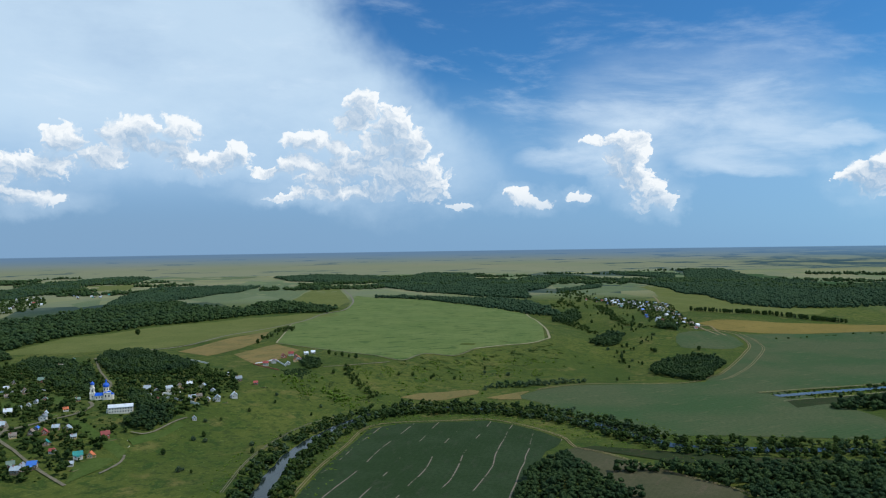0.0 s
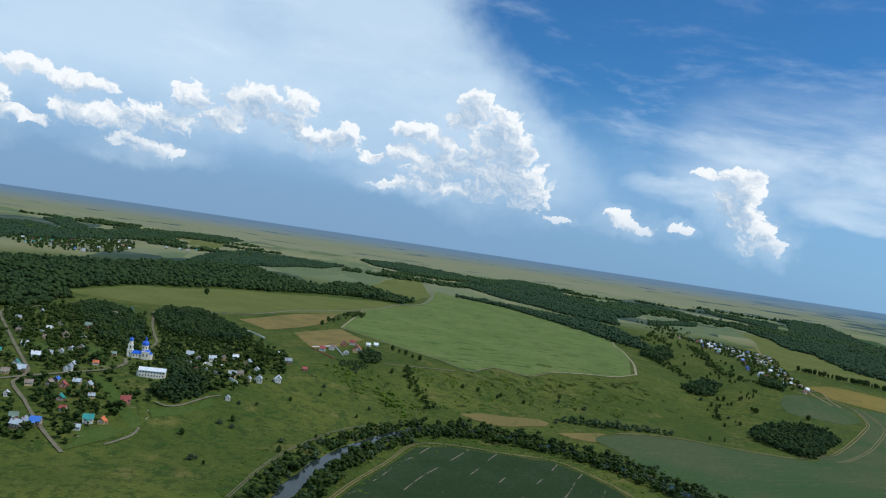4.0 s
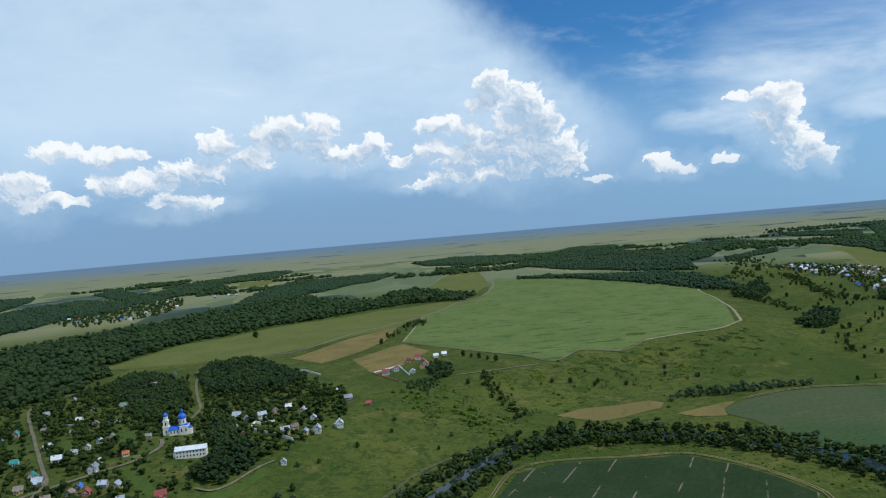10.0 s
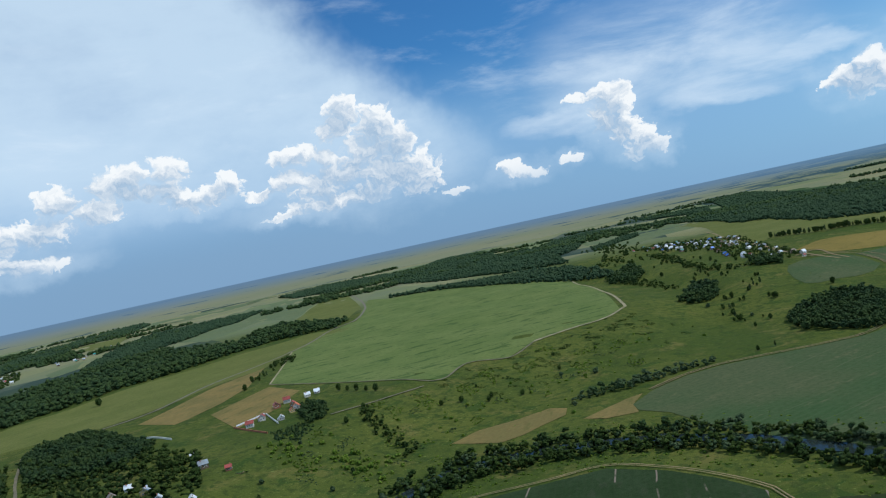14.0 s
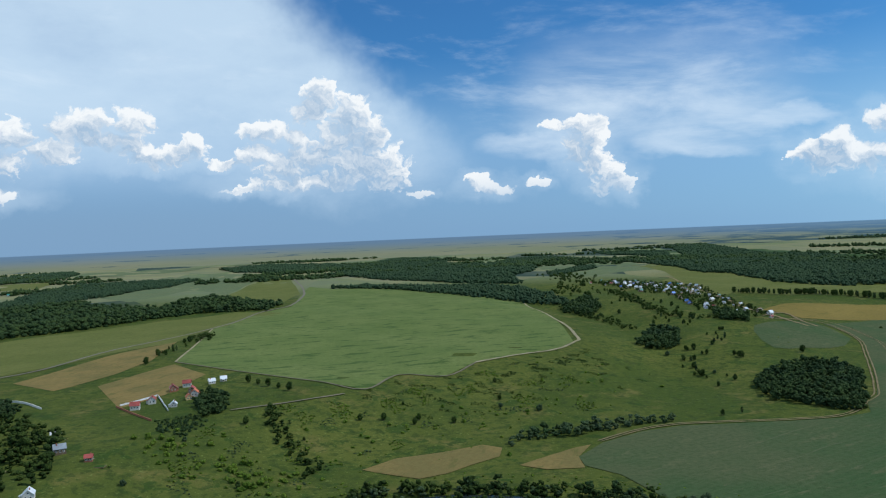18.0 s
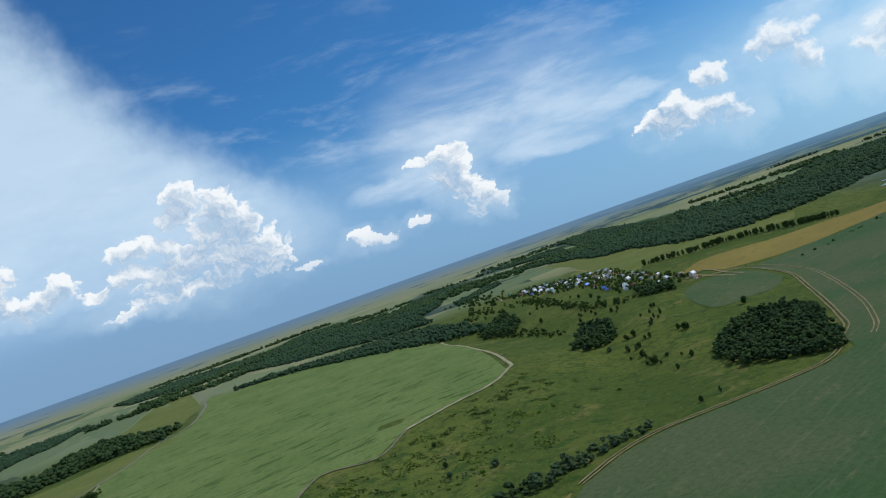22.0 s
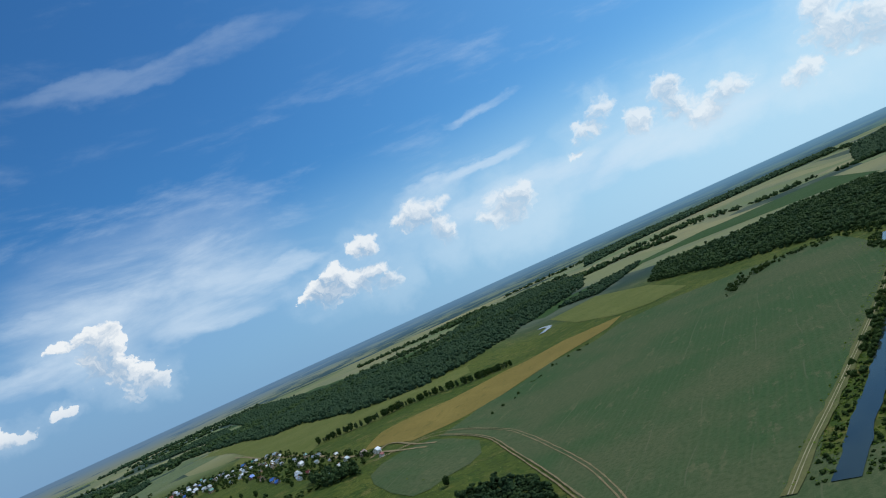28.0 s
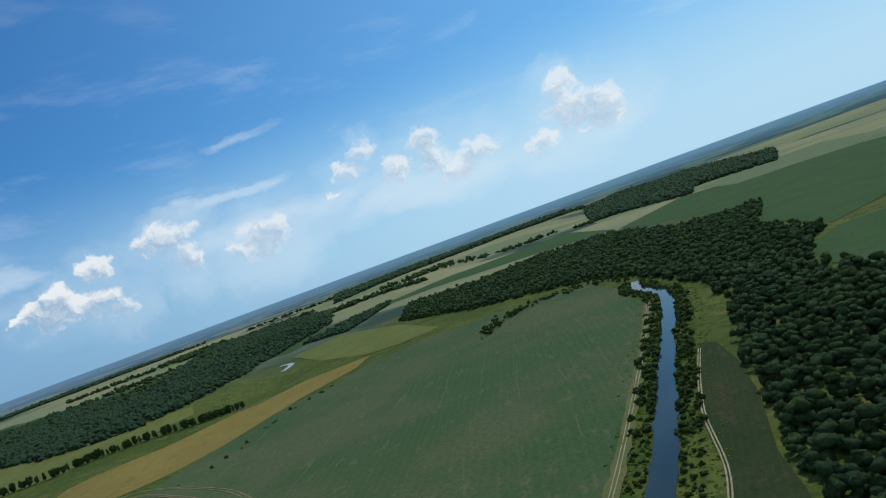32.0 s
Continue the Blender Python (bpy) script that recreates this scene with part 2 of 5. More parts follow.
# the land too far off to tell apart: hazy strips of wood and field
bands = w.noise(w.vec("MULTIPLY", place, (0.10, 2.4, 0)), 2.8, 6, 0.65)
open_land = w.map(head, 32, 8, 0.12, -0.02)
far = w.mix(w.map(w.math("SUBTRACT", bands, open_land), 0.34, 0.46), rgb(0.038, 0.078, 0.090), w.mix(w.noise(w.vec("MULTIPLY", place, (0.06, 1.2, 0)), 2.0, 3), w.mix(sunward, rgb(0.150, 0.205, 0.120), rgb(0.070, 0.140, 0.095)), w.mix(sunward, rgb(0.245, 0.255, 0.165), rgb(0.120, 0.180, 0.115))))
# aerial haze painted over the strips, bluer and denser up to the horizon
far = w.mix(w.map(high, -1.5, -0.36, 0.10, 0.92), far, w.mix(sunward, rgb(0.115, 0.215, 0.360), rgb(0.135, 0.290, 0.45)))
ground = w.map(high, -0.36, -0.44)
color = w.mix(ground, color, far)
back = w.node("ShaderNodeBackground")
w.put(back, 0, color), w.put(back, 1, 1.0)
w.put(w.node("ShaderNodeOutputWorld"), 0, back.outputs[0])


# ---- materials ----
def material(name, rough=0.9, metal=0.0):
    m = bpy.data.materials.new(name)
    m.use_nodes = True
    n = Nodes(m.node_tree)
    shader = m.node_tree.nodes["Principled BSDF"]
    shader.inputs["Roughness"].default_value, shader.inputs["Metallic"].default_value = rough, metal
    shader.inputs["Specular IOR Level"].default_value = 0.03 if rough > 0.7 else 0.35
    spot = n.node("ShaderNodeNewGeometry").outputs["Position"]
    return m, n, shader, spot


def bump(n, shader, height, strength, distance):
    b = n.node("ShaderNodeBump")
    n.put(b, "Strength", strength), n.put(b, "Distance", distance), n.put(b, "Height", height)
    n.put(shader, "Normal", b.outputs[0])


def crop(name, a, b, c, rows=0.0, angle=0.0, blotch=0.012, tracks=0.0, track=(0.20, 0.18, 0.11), dash=0.012, wide=0.022, bare=0.5, lodged=0.56):
    """A field: two greens in broad blotches, a third in fine grain, faint drill rows and wheel tracks."""
    m, n, shader, spot = material(name)
    turn = n.node("ShaderNodeVectorRotate", rotation_type="Z_AXIS")
    n.put(turn, 0, spot), n.put(turn, "Angle", radians(angle))
    along = n.vec("MULTIPLY", turn.outputs[0], (1.0, 0.30, 1.0))
    col = n.mix(n.map(n.noise(spot, blotch, 5, 0.6), 0.38, 0.62), rgb(*a), rgb(*b))
    col = n.mix(n.map(n.noise(along, 0.075, 6, 0.7), lodged, lodged + 0.07, 0.0, 0.85), col, rgb(*c))
    col = n.mix(n.map(n.noise(spot, 0.22, 5, 0.75), 0.4, 0.65, 0.0, 0.5), col, rgb(a[0] * 0.6, a[1] * 0.62, a[2] * 0.6))
    x, y, z = n.split(turn.outputs[0])
    if rows:
        line = n.math("SINE", n.math("ADD", n.math("MULTIPLY", x, 6.2832 / rows), n.math("MULTIPLY", n.noise(spot, 0.01, 2), 4.0)))
        col = n.mix(n.map(line, 0.2, 1.0, 0.0, 0.14), col, rgb(*c))
    if tracks:
        u = n.math("ABSOLUTE", n.math("SUBTRACT", n.math("FRACT", n.math("MULTIPLY", n.math("ADD", x, n.math("MULTIPLY", n.noise(spot, 0.006, 2), 25.0)), 1 / tracks)), 0.5))
        col = n.mix(n.math("MULTIPLY", n.map(u, wide, wide * 0.3), n.map(n.noise(spot, dash, 4), 0.47, 0.56, 0.0, bare)), col, rgb(*track))
    n.put(shader, "Base Color", col)
    bump(n, shader, n.noise(spot, 0.8, 4), 0.6, 0.6)
    return m


def plain(name, a, b, scale, rough=0.85, relief=0.3, metal=0.0, size=0.1, vary=0.0):
    """A surface of two close colours with grain, a little different from piece to piece."""
    m, n, shader, spot = material(name, rough, metal)
    col = n.mix(n.map(n.noise(spot, scale, 5, 0.6), 0.35, 0.65), rgb(*a), rgb(*b))
    col = n.mix(n.map(n.noise(spot, scale * 7, 3), 0.35, 0.7, 0.0, 0.25), col, rgb(a[0] * 0.6, a[1] * 0.6, a[2] * 0.6))
    if vary:
        r = n.node("ShaderNodeObjectInfo").outputs["Random"]
        hsv = n.node("ShaderNodeHueSaturation")
        n.put(hsv, "Value", n.map(r, 0, 1, 1 - vary, 1 + vary, False)), n.put(hsv, "Color", col)
        col = hsv.outputs[0]
    n.put(shader, "Base Color", col)
    bump(n, shader, n.noise(spot, scale * 5, 4), relief, size)
    return m


def foliage(name, a, b, c):
    """Leaves: colour differs from clump to clump and in broad patches, with shade painted into the gaps between the
    sprays.
    """
    m, n, shader, spot = material(name, 0.8)
    isle = n.node("ShaderNodeNewGeometry").outputs["Random Per Island"]
    col = n.mix(isle, rgb(*a), rgb(*b))
    col = n.mix(n.map(n.noise(spot, 0.02, 4), 0.42, 0.68), col, rgb(*c))
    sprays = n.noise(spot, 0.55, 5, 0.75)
    # painted shade: the hollows of the bump get a darker leaf colour
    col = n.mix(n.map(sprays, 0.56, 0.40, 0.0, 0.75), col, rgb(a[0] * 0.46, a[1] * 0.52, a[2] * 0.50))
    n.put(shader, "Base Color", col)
    bump(n, shader, sprays, 1.0, 3.0)
    return m


def meadow():
    """The grass sheet: greens, straw-coloured dry patches, pale weeds and, far out, a patchwork of fields."""
    m, n, shader, spot = material("grass")
    col = n.mix(n.map(n.noise(spot, 0.006, 6, 0.6), 0.36, 0.64), rgb(0.048, 0.072, 0.015), rgb(0.083, 0.099, 0.022))
    col = n.mix(n.map(n.noise(spot, 0.022, 5, 0.6), 0.54, 0.70, 0.0, 0.8), col, rgb(0.126, 0.114, 0.036))
    col = n.mix(n.map(n.noise(spot, 0.05, 6, 0.65, 0.6), 0.555, 0.60, 0.0, 0.8), col, rgb(0.028, 0.058, 0.013))
    col = n.mix(n.map(n.noise(spot, 0.35, 4, 0.7), 0.58, 0.66, 0.0, 0.6), col, rgb(0.143, 0.177, 0.050))
    col = n.mix(n.map(n.noise(spot, 0.12, 6, 0.75), 0.48, 0.60, 0.0, 0.75), col, rgb(0.032, 0.052, 0.014))
    cell = n.node("ShaderNodeTexVoronoi", feature="F1")
    n.put(cell, "Vector", n.vec("MULTIPLY", spot, (1.0, 0.55, 0.0))), n.put(cell, "Scale", 0.0030)
    pick = n.split(cell.outputs["Color"])
    plots = n.mix(pick[0], rgb(0.115, 0.155, 0.072), rgb(0.225, 0.212, 0.112))
    plots = n.mix(n.map(pick[1], 0.84, 0.86), plots, rgb(0.030, 0.055, 0.045))
    plots = n.mix(n.map(n.noise(spot, 0.004, 5), 0.45, 0.6, 0.0, 0.5), plots, rgb(0.129, 0.150, 0.097))
    out = n.vec("LENGTH", n.vec("SUBTRACT", spot, (200.0, 700.0, 0.0)), out=1)
    col = n.mix(n.map(out, 1700, 2300), col, plots)
    n.put(shader, "Base Color", col)
    bump(n, shader, n.noise(spot, 0.5, 5, 0.65), 0.7, 0.8)
    return m


GRASS = meadow()
BARLEY = crop("unripe_grain", (0.108, 0.150, 0.046), (0.134, 0.170, 0.056), (0.040, 0.080, 0.022), 9.0, 80, 0.010, lodged=0.535)
OLIVE = crop("hay_meadow", (0.104, 0.122, 0.034), (0.126, 0.138, 0.042), (0.082, 0.106, 0.027), 12.0, 40)
STUBBLE = crop("dry_stubble", (0.202, 0.150, 0.057), (0.149, 0.125, 0.048), (0.104, 0.105, 0.034), 6.0, 20, 0.02)
PALE = crop("pale_grain", (0.106, 0.144, 0.076), (0.127, 0.155, 0.076), (0.091, 0.125, 0.055), 0.0, 10)
ROWS = crop("row_crop", (0.023, 0.043, 0.016), (0.031, 0.052, 0.023), (0.036, 0.050, 0.026), 5.0, 12.5, 0.015, 30.0, (0.290, 0.224, 0.186), 0.03, 0.03, 0.6)
STRIP = crop("dark_row_crop", (0.024, 0.040, 0.014), (0.033, 0.044, 0.018), (0.053, 0.046, 0.026), 4.0, 75, 0.02)
RAPE = crop("bluish_crop", (0.043, 0.082, 0.032), (0.075, 0.092, 0.044), (0.091, 0.103, 0.051), 7.0, 62, 0.005, 40.0, (0.118, 0.118, 0.070), 0.012, 0.022, 0.35)
WHEAT = crop("ripe_grain", (0.196, 0.150, 0.044), (0.168, 0.132, 0.038), (0.131, 0.111, 0.031), 8.0, 50)
GREEN = crop("green_crop", (0.037, 0.076, 0.026), (0.046, 0.085, 0.031), (0.036, 0.065, 0.021), 14.0, 30)

BEAN = crop("brown_row_crop", (0.078, 0.076, 0.042), (0.060, 0.066, 0.032), (0.095, 0.082, 0.050), 4.0, 28, 0.02)
LAWN = crop("mown_lawn", (0.055, 0.090, 0.020), (0.068, 0.098, 0.025), (0.046, 0.074, 0.017), 0.0, 0, 0.03)
DRYGRASS = crop("dry_mown_grass", (0.120, 0.120, 0.050), (0.095, 0.110, 0.042), (0.075, 0.095, 0.030), 3.0, 75, 0.03)
WATER, n, shader, spot = material("river_water", 0.12)
n.put(shader, "Base Color", n.mix(n.map(n.noise(spot, 0.02, 3), 0.4, 0.6), rgb(0.012, 0.020, 0.022), rgb(0.020, 0.030, 0.028)))
shader.inputs["Specular IOR Level"].default_value = 0.30
shader.inputs["IOR"].default_value = 1.33
bump(n, shader, n.noise(spot, 0.6, 3), 0.15, 0.1)
SOIL = plain("pale_soil", (0.30, 0.265, 0.17), (0.20, 0.19, 0.11), 0.08)
LANE = plain("trodden_gravel", (0.175, 0.155, 0.110), (0.125, 0.118, 0.078), 0.12)
DIRT = plain("brown_soil", (0.23, 0.175, 0.10), (0.15, 0.135, 0.07), 0.08)
ASPHALT = plain("worn_asphalt", (0.15, 0.14, 0.115), (0.19, 0.175, 0.14), 0.1, 0.98)
WALL_WHITE = plain("white_plaster", (0.62, 0.60, 0.55), (0.50, 0.48, 0.43), 0.5, vary=0.1)
WALL_LOG = plain("weathered_timber", (0.24, 0.18, 0.12), (0.17, 0.13, 0.09), 0.7, vary=0.3)
WALL_BRICK = plain("red_brick", (0.36, 0.16, 0.10), (0.28, 0.12, 0.08), 0.8, vary=0.2)
WALL_OCHRE = plain("ochre_boards", (0.50, 0.38, 0.18), (0.42, 0.31, 0.15), 0.7, vary=0.2)
GLASS = plain("window_glass", (0.03, 0.04, 0.05), (0.05, 0.06, 0.07), 0.5, 0.08, 0.0)
TRIM = plain("white_trim", (0.80, 0.80, 0.78), (0.74, 0.74, 0.71), 1.0)
STONE = plain("limestone", (0.74, 0.70, 0.60), (0.62, 0.57, 0.47), 0.3)
BLUE = plain("blue_roof_metal", (0.015, 0.12, 0.62), (0.012, 0.09, 0.50), 0.5, 0.35, 0.15)
GOLD = plain("gilded_metal", (0.80, 0.55, 0.12), (0.70, 0.46, 0.10), 1.0, 0.25, 0.1, 1.0)
BARK = plain("bark", (0.10, 0.075, 0.05), (0.16, 0.13, 0.10), 1.5)
ROOFS = {
    "g": plain("grey_roof_metal", (0.36, 0.42, 0.47), (0.27, 0.31, 0.35), 0.25, 0.45, 0.15, vary=0.3),
    "t": plain("teal_roof_metal", (0.03, 0.25, 0.22), (0.02, 0.18, 0.17), 0.25, 0.45, 0.15, vary=0.2),
    "r": plain("dark_red_roof_tiles", (0.30, 0.06, 0.05), (0.22, 0.05, 0.045), 0.3, 0.6, vary=0.3),
    "w": plain("bright_sheet_roof", (0.62, 0.66, 0.70), (0.50, 0.54, 0.58), 0.25, 0.4, 0.15, vary=0.15),
    "b": plain("brown_slate_roof", (0.20, 0.16, 0.13), (0.26, 0.23, 0.20), 0.3, 0.8, vary=0.3),
    "n": plain("grey_green_roof_tiles", (0.17, 0.24, 0.19), (0.13, 0.19, 0.15), 0.3, 0.6, vary=0.2),
    "o": plain("orange_roof_tiles", (0.55, 0.16, 0.06), (0.44, 0.12, 0.05), 0.4, 0.6, vary=0.15),
    "u": plain("blue_sheet_roof", (0.04, 0.14, 0.55), (0.05, 0.18, 0.45), 0.3, 0.4, 0.15, vary=0.2),
}
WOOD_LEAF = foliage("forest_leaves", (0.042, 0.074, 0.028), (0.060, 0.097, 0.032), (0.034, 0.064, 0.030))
# forest leaves of the far woods, with the blue of distance haze in the colour
FAR_LEAF = foliage("hazed_forest_leaves", (0.040, 0.074, 0.038), (0.052, 0.090, 0.044), (0.034, 0.066, 0.038))
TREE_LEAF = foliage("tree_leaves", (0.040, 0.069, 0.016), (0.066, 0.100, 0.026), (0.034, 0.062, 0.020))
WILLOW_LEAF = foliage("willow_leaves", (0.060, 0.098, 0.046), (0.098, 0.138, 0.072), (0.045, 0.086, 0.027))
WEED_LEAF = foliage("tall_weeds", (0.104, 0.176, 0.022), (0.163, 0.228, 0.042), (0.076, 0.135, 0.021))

FOOT_X = [-900, -500, -330, -230, -100, 60, 200, 330, 480, 700, 1000, 1600]
FOOT_Y = [350, 520, 640, 820, 1000, 1130, 1180, 1250, 1300, 1560, 1850, 2400]


def ease(a):
    a = np.clip(a, 0, 1)
    return a * a * (3 - 2 * a)


def land(x, y):
    """Height of the land: a flat valley floor, a slope up to the plateau and a side ravine."""
    x, y = np.asarray(x, float), np.asarray(y, float)
    up = ease((y - np.interp(x, FOOT_X, FOOT_Y)) * 0.75 / 240)
    axis = np.interp(y, [1150, 1400, 1700, 2200], [230, 290, 330, 220])
    dip = 13 * np.exp(-((x - axis) / 65) ** 2) * ease((y - 1180) / 200) * ease((2500 - y) / 500)
    return -14 + 26 * up - dip + up * (1.6 * np.sin(x / 90) * np.cos(y / 120) + 1.2 * np.sin((x + y) / 55))


# ---- ways to build ----
def mesh_object(name, verts, faces, mat, parent=None, label="", smooth=False):
    me = bpy.data.meshes.new(name)
    me.from_pydata(verts, [], faces)
    me.materials.append(mat)
    if smooth:
        me.polygons.foreach_set("use_smooth", [True] * len(me.polygons))
    me.update()
    ob = new(name, me)
    ob.parent = parent
    return tagged(ob, label)


def part(name, bm, mat, parent=None, label=""):
    me = bpy.data.meshes.new(name)
    bm.to_mesh(me)
    bm.free()
    me.materials.append(mat)
    ob = new(name, me)
    ob.parent = parent
    return tagged(ob, label)


def drape(name, outline, mat, lift, label, category, kind="structure", step=22.0):
    """A piece of ground with the given outline, laid over the land."""
    bm = bmesh.new()
    bm.faces.new([bm.verts.new((x, y, 0)) for x, y in outline])
    bmesh.ops.triangulate(bm, faces=bm.faces[:])
    xs, ys = [p[0] for p in outline], [p[1] for p in outline]
    size = max(step, (max(xs) - min(xs)) / 45, (max(ys) - min(ys)) / 45)
    for axis, low, top in ((0, min(xs), max(xs)), (1, min(ys), max(ys))):
        c = low + size
        while c < top:
            at, normal = [0, 0, 0], [0, 0, 0]
            at[axis], normal[axis] = c, 1
            bmesh.ops.bisect_plane(bm, geom=bm.verts[:] + bm.edges[:] + bm.faces[:], plane_co=at, plane_no=normal)
            c += size
    for v in bm.verts:
        v.co.z = float(land(v.co.x, v.co.y)) + lift
    bmesh.ops.recalc_face_normals(bm, faces=bm.faces[:])
    bmesh.ops.reverse_faces(bm, faces=[f for f in bm.faces if f.normal.z < 0])
    return tagged(part(name, bm, mat), label, category, kind=kind)


def curved(points, step):
    """A smooth line through the points (Catmull-Rom), with a place about every step metres."""
    p = [Vector((x, y, 0)) for x, y in points]
    p = [2 * p[0] - p[1]] + p + [2 * p[-1] - p[-2]]
    out = []
    for a, b, c, d in zip(p, p[1:], p[2:], p[3:]):
        n = max(2, int((c - b).length / step))
        for i in range(n):
            t = i / n
            out.append(0.5 * (2 * b + (c - a) * t + (2 * a - 5 * b + 4 * c - d) * t * t + (3 * b - a - 3 * c + d) * t ** 3))
    return out + [p[-2]]


def ribbon(name, points, width, mat, lift, label, category, level=None, rough=0.15, step=12.0, ruts=1, rut=1.0):
    """A road, path or river: a band with uneven edges along a smooth line, or several wheel ruts side by side."""
    line = curved(points, step)
    rng = random.Random(name)
    verts, faces = [], []
    for k in range(ruts):
        mid = 0.0 if ruts == 1 else (k / (ruts - 1) - 0.5) * (width - rut)
        half = (width if ruts == 1 else rut) / 2
        for i, p in enumerate(line):
            way = (line[min(i + 1, len(line) - 1)] - line[max(i - 1, 0)]).normalized()
            side = Vector((-way.y, way.x, 0))
            sway = rng.uniform(-rough, rough) * half
            for s in (1, -1):
                q = p + side * (mid + sway + s * half * (1 + rng.uniform(-rough, rough)))
                verts.append((q.x, q.y, level if level is not None else float(land(q.x, q.y)) + lift))
            if i:
                n = len(verts)
                faces.append((n - 4, n - 3, n - 1, n - 2))
    return tagged(mesh_object(name, verts, faces, mat), label, category, kind="structure")


def inside(px, py, outline):
    """Which of the places lie within the outline."""
    hit = np.zeros(len(px), bool)
    x, y = np.array(outline, float).T
    for i in range(len(x)):
        j = i - 1
        cross = ((y[i] > py) != (y[j] > py)) & (px < (x[j] - x[i]) * (py - y[i]) / (y[j] - y[i] + 1e-9) + x[i])
        hit ^= cross
    return hit


def scatter(outline, gap, rng):
    """Uneven places within an outline, about gap metres apart."""
    x, y = np.array(outline, float).T
    gx, gy = np.meshgrid(np.arange(x.min(), x.max(), gap), np.arange(y.min(), y.max(), gap))
    px = gx.ravel() + rng.uniform(-0.48, 0.48, gx.size) * gap
    py = gy.ravel() + rng.uniform(-0.48, 0.48, gx.size) * gap
    keep = inside(px, py, outline)
    return px[keep], py[keep]


GOLDEN = (1 + 5 ** 0.5) / 2
BALL_V = np.array([(-1, GOLDEN, 0), (1, GOLDEN, 0), (-1, -GOLDEN, 0), (1, -GOLDEN, 0), (0, -1, GOLDEN), (0, 1, GOLDEN), (0, -1, -GOLDEN), (0, 1, -GOLDEN), (GOLDEN, 0, -1), (GOLDEN, 0, 1), (-GOLDEN, 0, -1), (-GOLDEN, 0, 1)]) / 1.9
BALL_F = np.array([(0, 11, 5), (0, 5, 1), (0, 1, 7), (0, 7, 10), (0, 10, 11), (1, 5, 9), (5, 11, 4), (11, 10, 2), (10, 7, 6), (7, 1, 8), (3, 9, 4), (3, 4, 2), (3, 2, 6), (3, 6, 8), (3, 8, 9), (4, 9, 5), (2, 4, 11), (6, 2, 10), (8, 6, 7), (9, 8, 1)])


NUT_V = np.array([(1, 0, 0), (-1, 0, 0), (0, 1, 0), (0, -1, 0), (0, 0, 1), (0, 0, -1)]) * 1.15
NUT_F = np.array([(0, 2, 4), (2, 1, 4), (1, 3, 4), (3, 0, 4), (2, 0, 5), (1, 2, 5), (3, 1, 5), (0, 3, 5)])


def clumps(count, rng, wide, tall, base, size, coarse=False):
    """A crown of leaf clumps inside an egg shape that stands on base."""
    bv, bf = (NUT_V, NUT_F) if coarse else (BALL_V, BALL_F)
    vs, fs = [], []
    for i in range(count):
        u, a = rng.uniform(-0.85, 1), rng.uniform(0, 6.283)
        r = math.sqrt(max(0.05, 1 - u * u)) * rng.uniform(0.45, 1.0)
        c = np.array([wide * r * math.cos(a), wide * r * math.sin(a), base + tall * (0.5 + 0.5 * u)])
        v = bv * rng.uniform(0.62, 1.5, (len(bv), 1)) * size * rng.uniform(0.7, 1.25, 3) + c
        fs.append(bf + sum(len(q) for q in vs))
        vs.append(v)
    return np.vstack(vs), np.vstack(fs)


def flock(name, px, py, kinds, rng, mat, low, top, label, category, sink=0.5):
    """Many plants in one mesh: each a turned, scaled copy of one of the kinds."""
    which = rng.integers(0, len(kinds), len(px))
    vs, fs, start = [], [], 0
    for k, (v, f) in enumerate(kinds):
        m = which == k
        if not m.any():
            continue
        n = int(m.sum())
        a, s, st = rng.uniform(0, 6.283, n), rng.uniform(low, top, n), rng.uniform(0.62, 0.92, n)
        c, d = np.cos(a)[:, None], np.sin(a)[:, None]
        x = (v[:, 0] * c - v[:, 1] * d) * s[:, None] + px[m][:, None]
        y = (v[:, 0] * d + v[:, 1] * c) * s[:, None] + py[m][:, None]
        z = v[:, 2] * (s * st)[:, None] + (land(px[m], py[m]) - sink)[:, None]
        vs.append(np.stack([x, y, z], -1).reshape(-1, 3))
        fs.append((f[None] + (np.arange(n) * len(v))[:, None, None]).reshape(-1, 3) + start)
        start += n * len(v)
    if not vs:
        return None
    v, f = np.vstack(vs).astype(np.float32), np.vstack(fs).astype(np.int32)
    me = bpy.data.meshes.new(name)
    me.vertices.add(len(v))
    me.vertices.foreach_set("co", v.ravel())
    me.loops.add(len(f) * 3)
    me.loops.foreach_set("vertex_index", f.ravel())
    me.polygons.add(len(f))
    me.polygons.foreach_set("loop_start", np.arange(0, len(f) * 3, 3, dtype=np.int32))
    me.polygons.foreach_set("loop_total", np.full(len(f), 3, np.int32))
    me.polygons.foreach_set("use_smooth", np.ones(len(f), bool))
    me.update(calc_edges=True)
    me.materials.append(mat)
    return tagged(new(name, me), label, category, kind="stuff")


RNG = np.random.default_rng(5)
CROWNS = [clumps(8, RNG, 3.7, 10.0, 2.2, 2.2) for i in range(5)]
MID_CROWNS = [clumps(4, RNG, 3.6, 9.5, 2.2, 3.2) for i in range(5)]
FAR_CROWNS = [clumps(2, RNG, 3.6, 9.0, 2.2, 4.6, True) for i in range(6)]
PINES = [clumps(7, RNG, 2.2, 13.0, 3.0, 1.9) for i in range(2)]
BUSHES = [clumps(7, RNG, 2.2, 3.4, 0.2, 1.5) for i in range(4)]
WEEDS = [clumps(3, RNG, 1.2, 1.2, 0.0, 0.8, True) for i in range(4)]
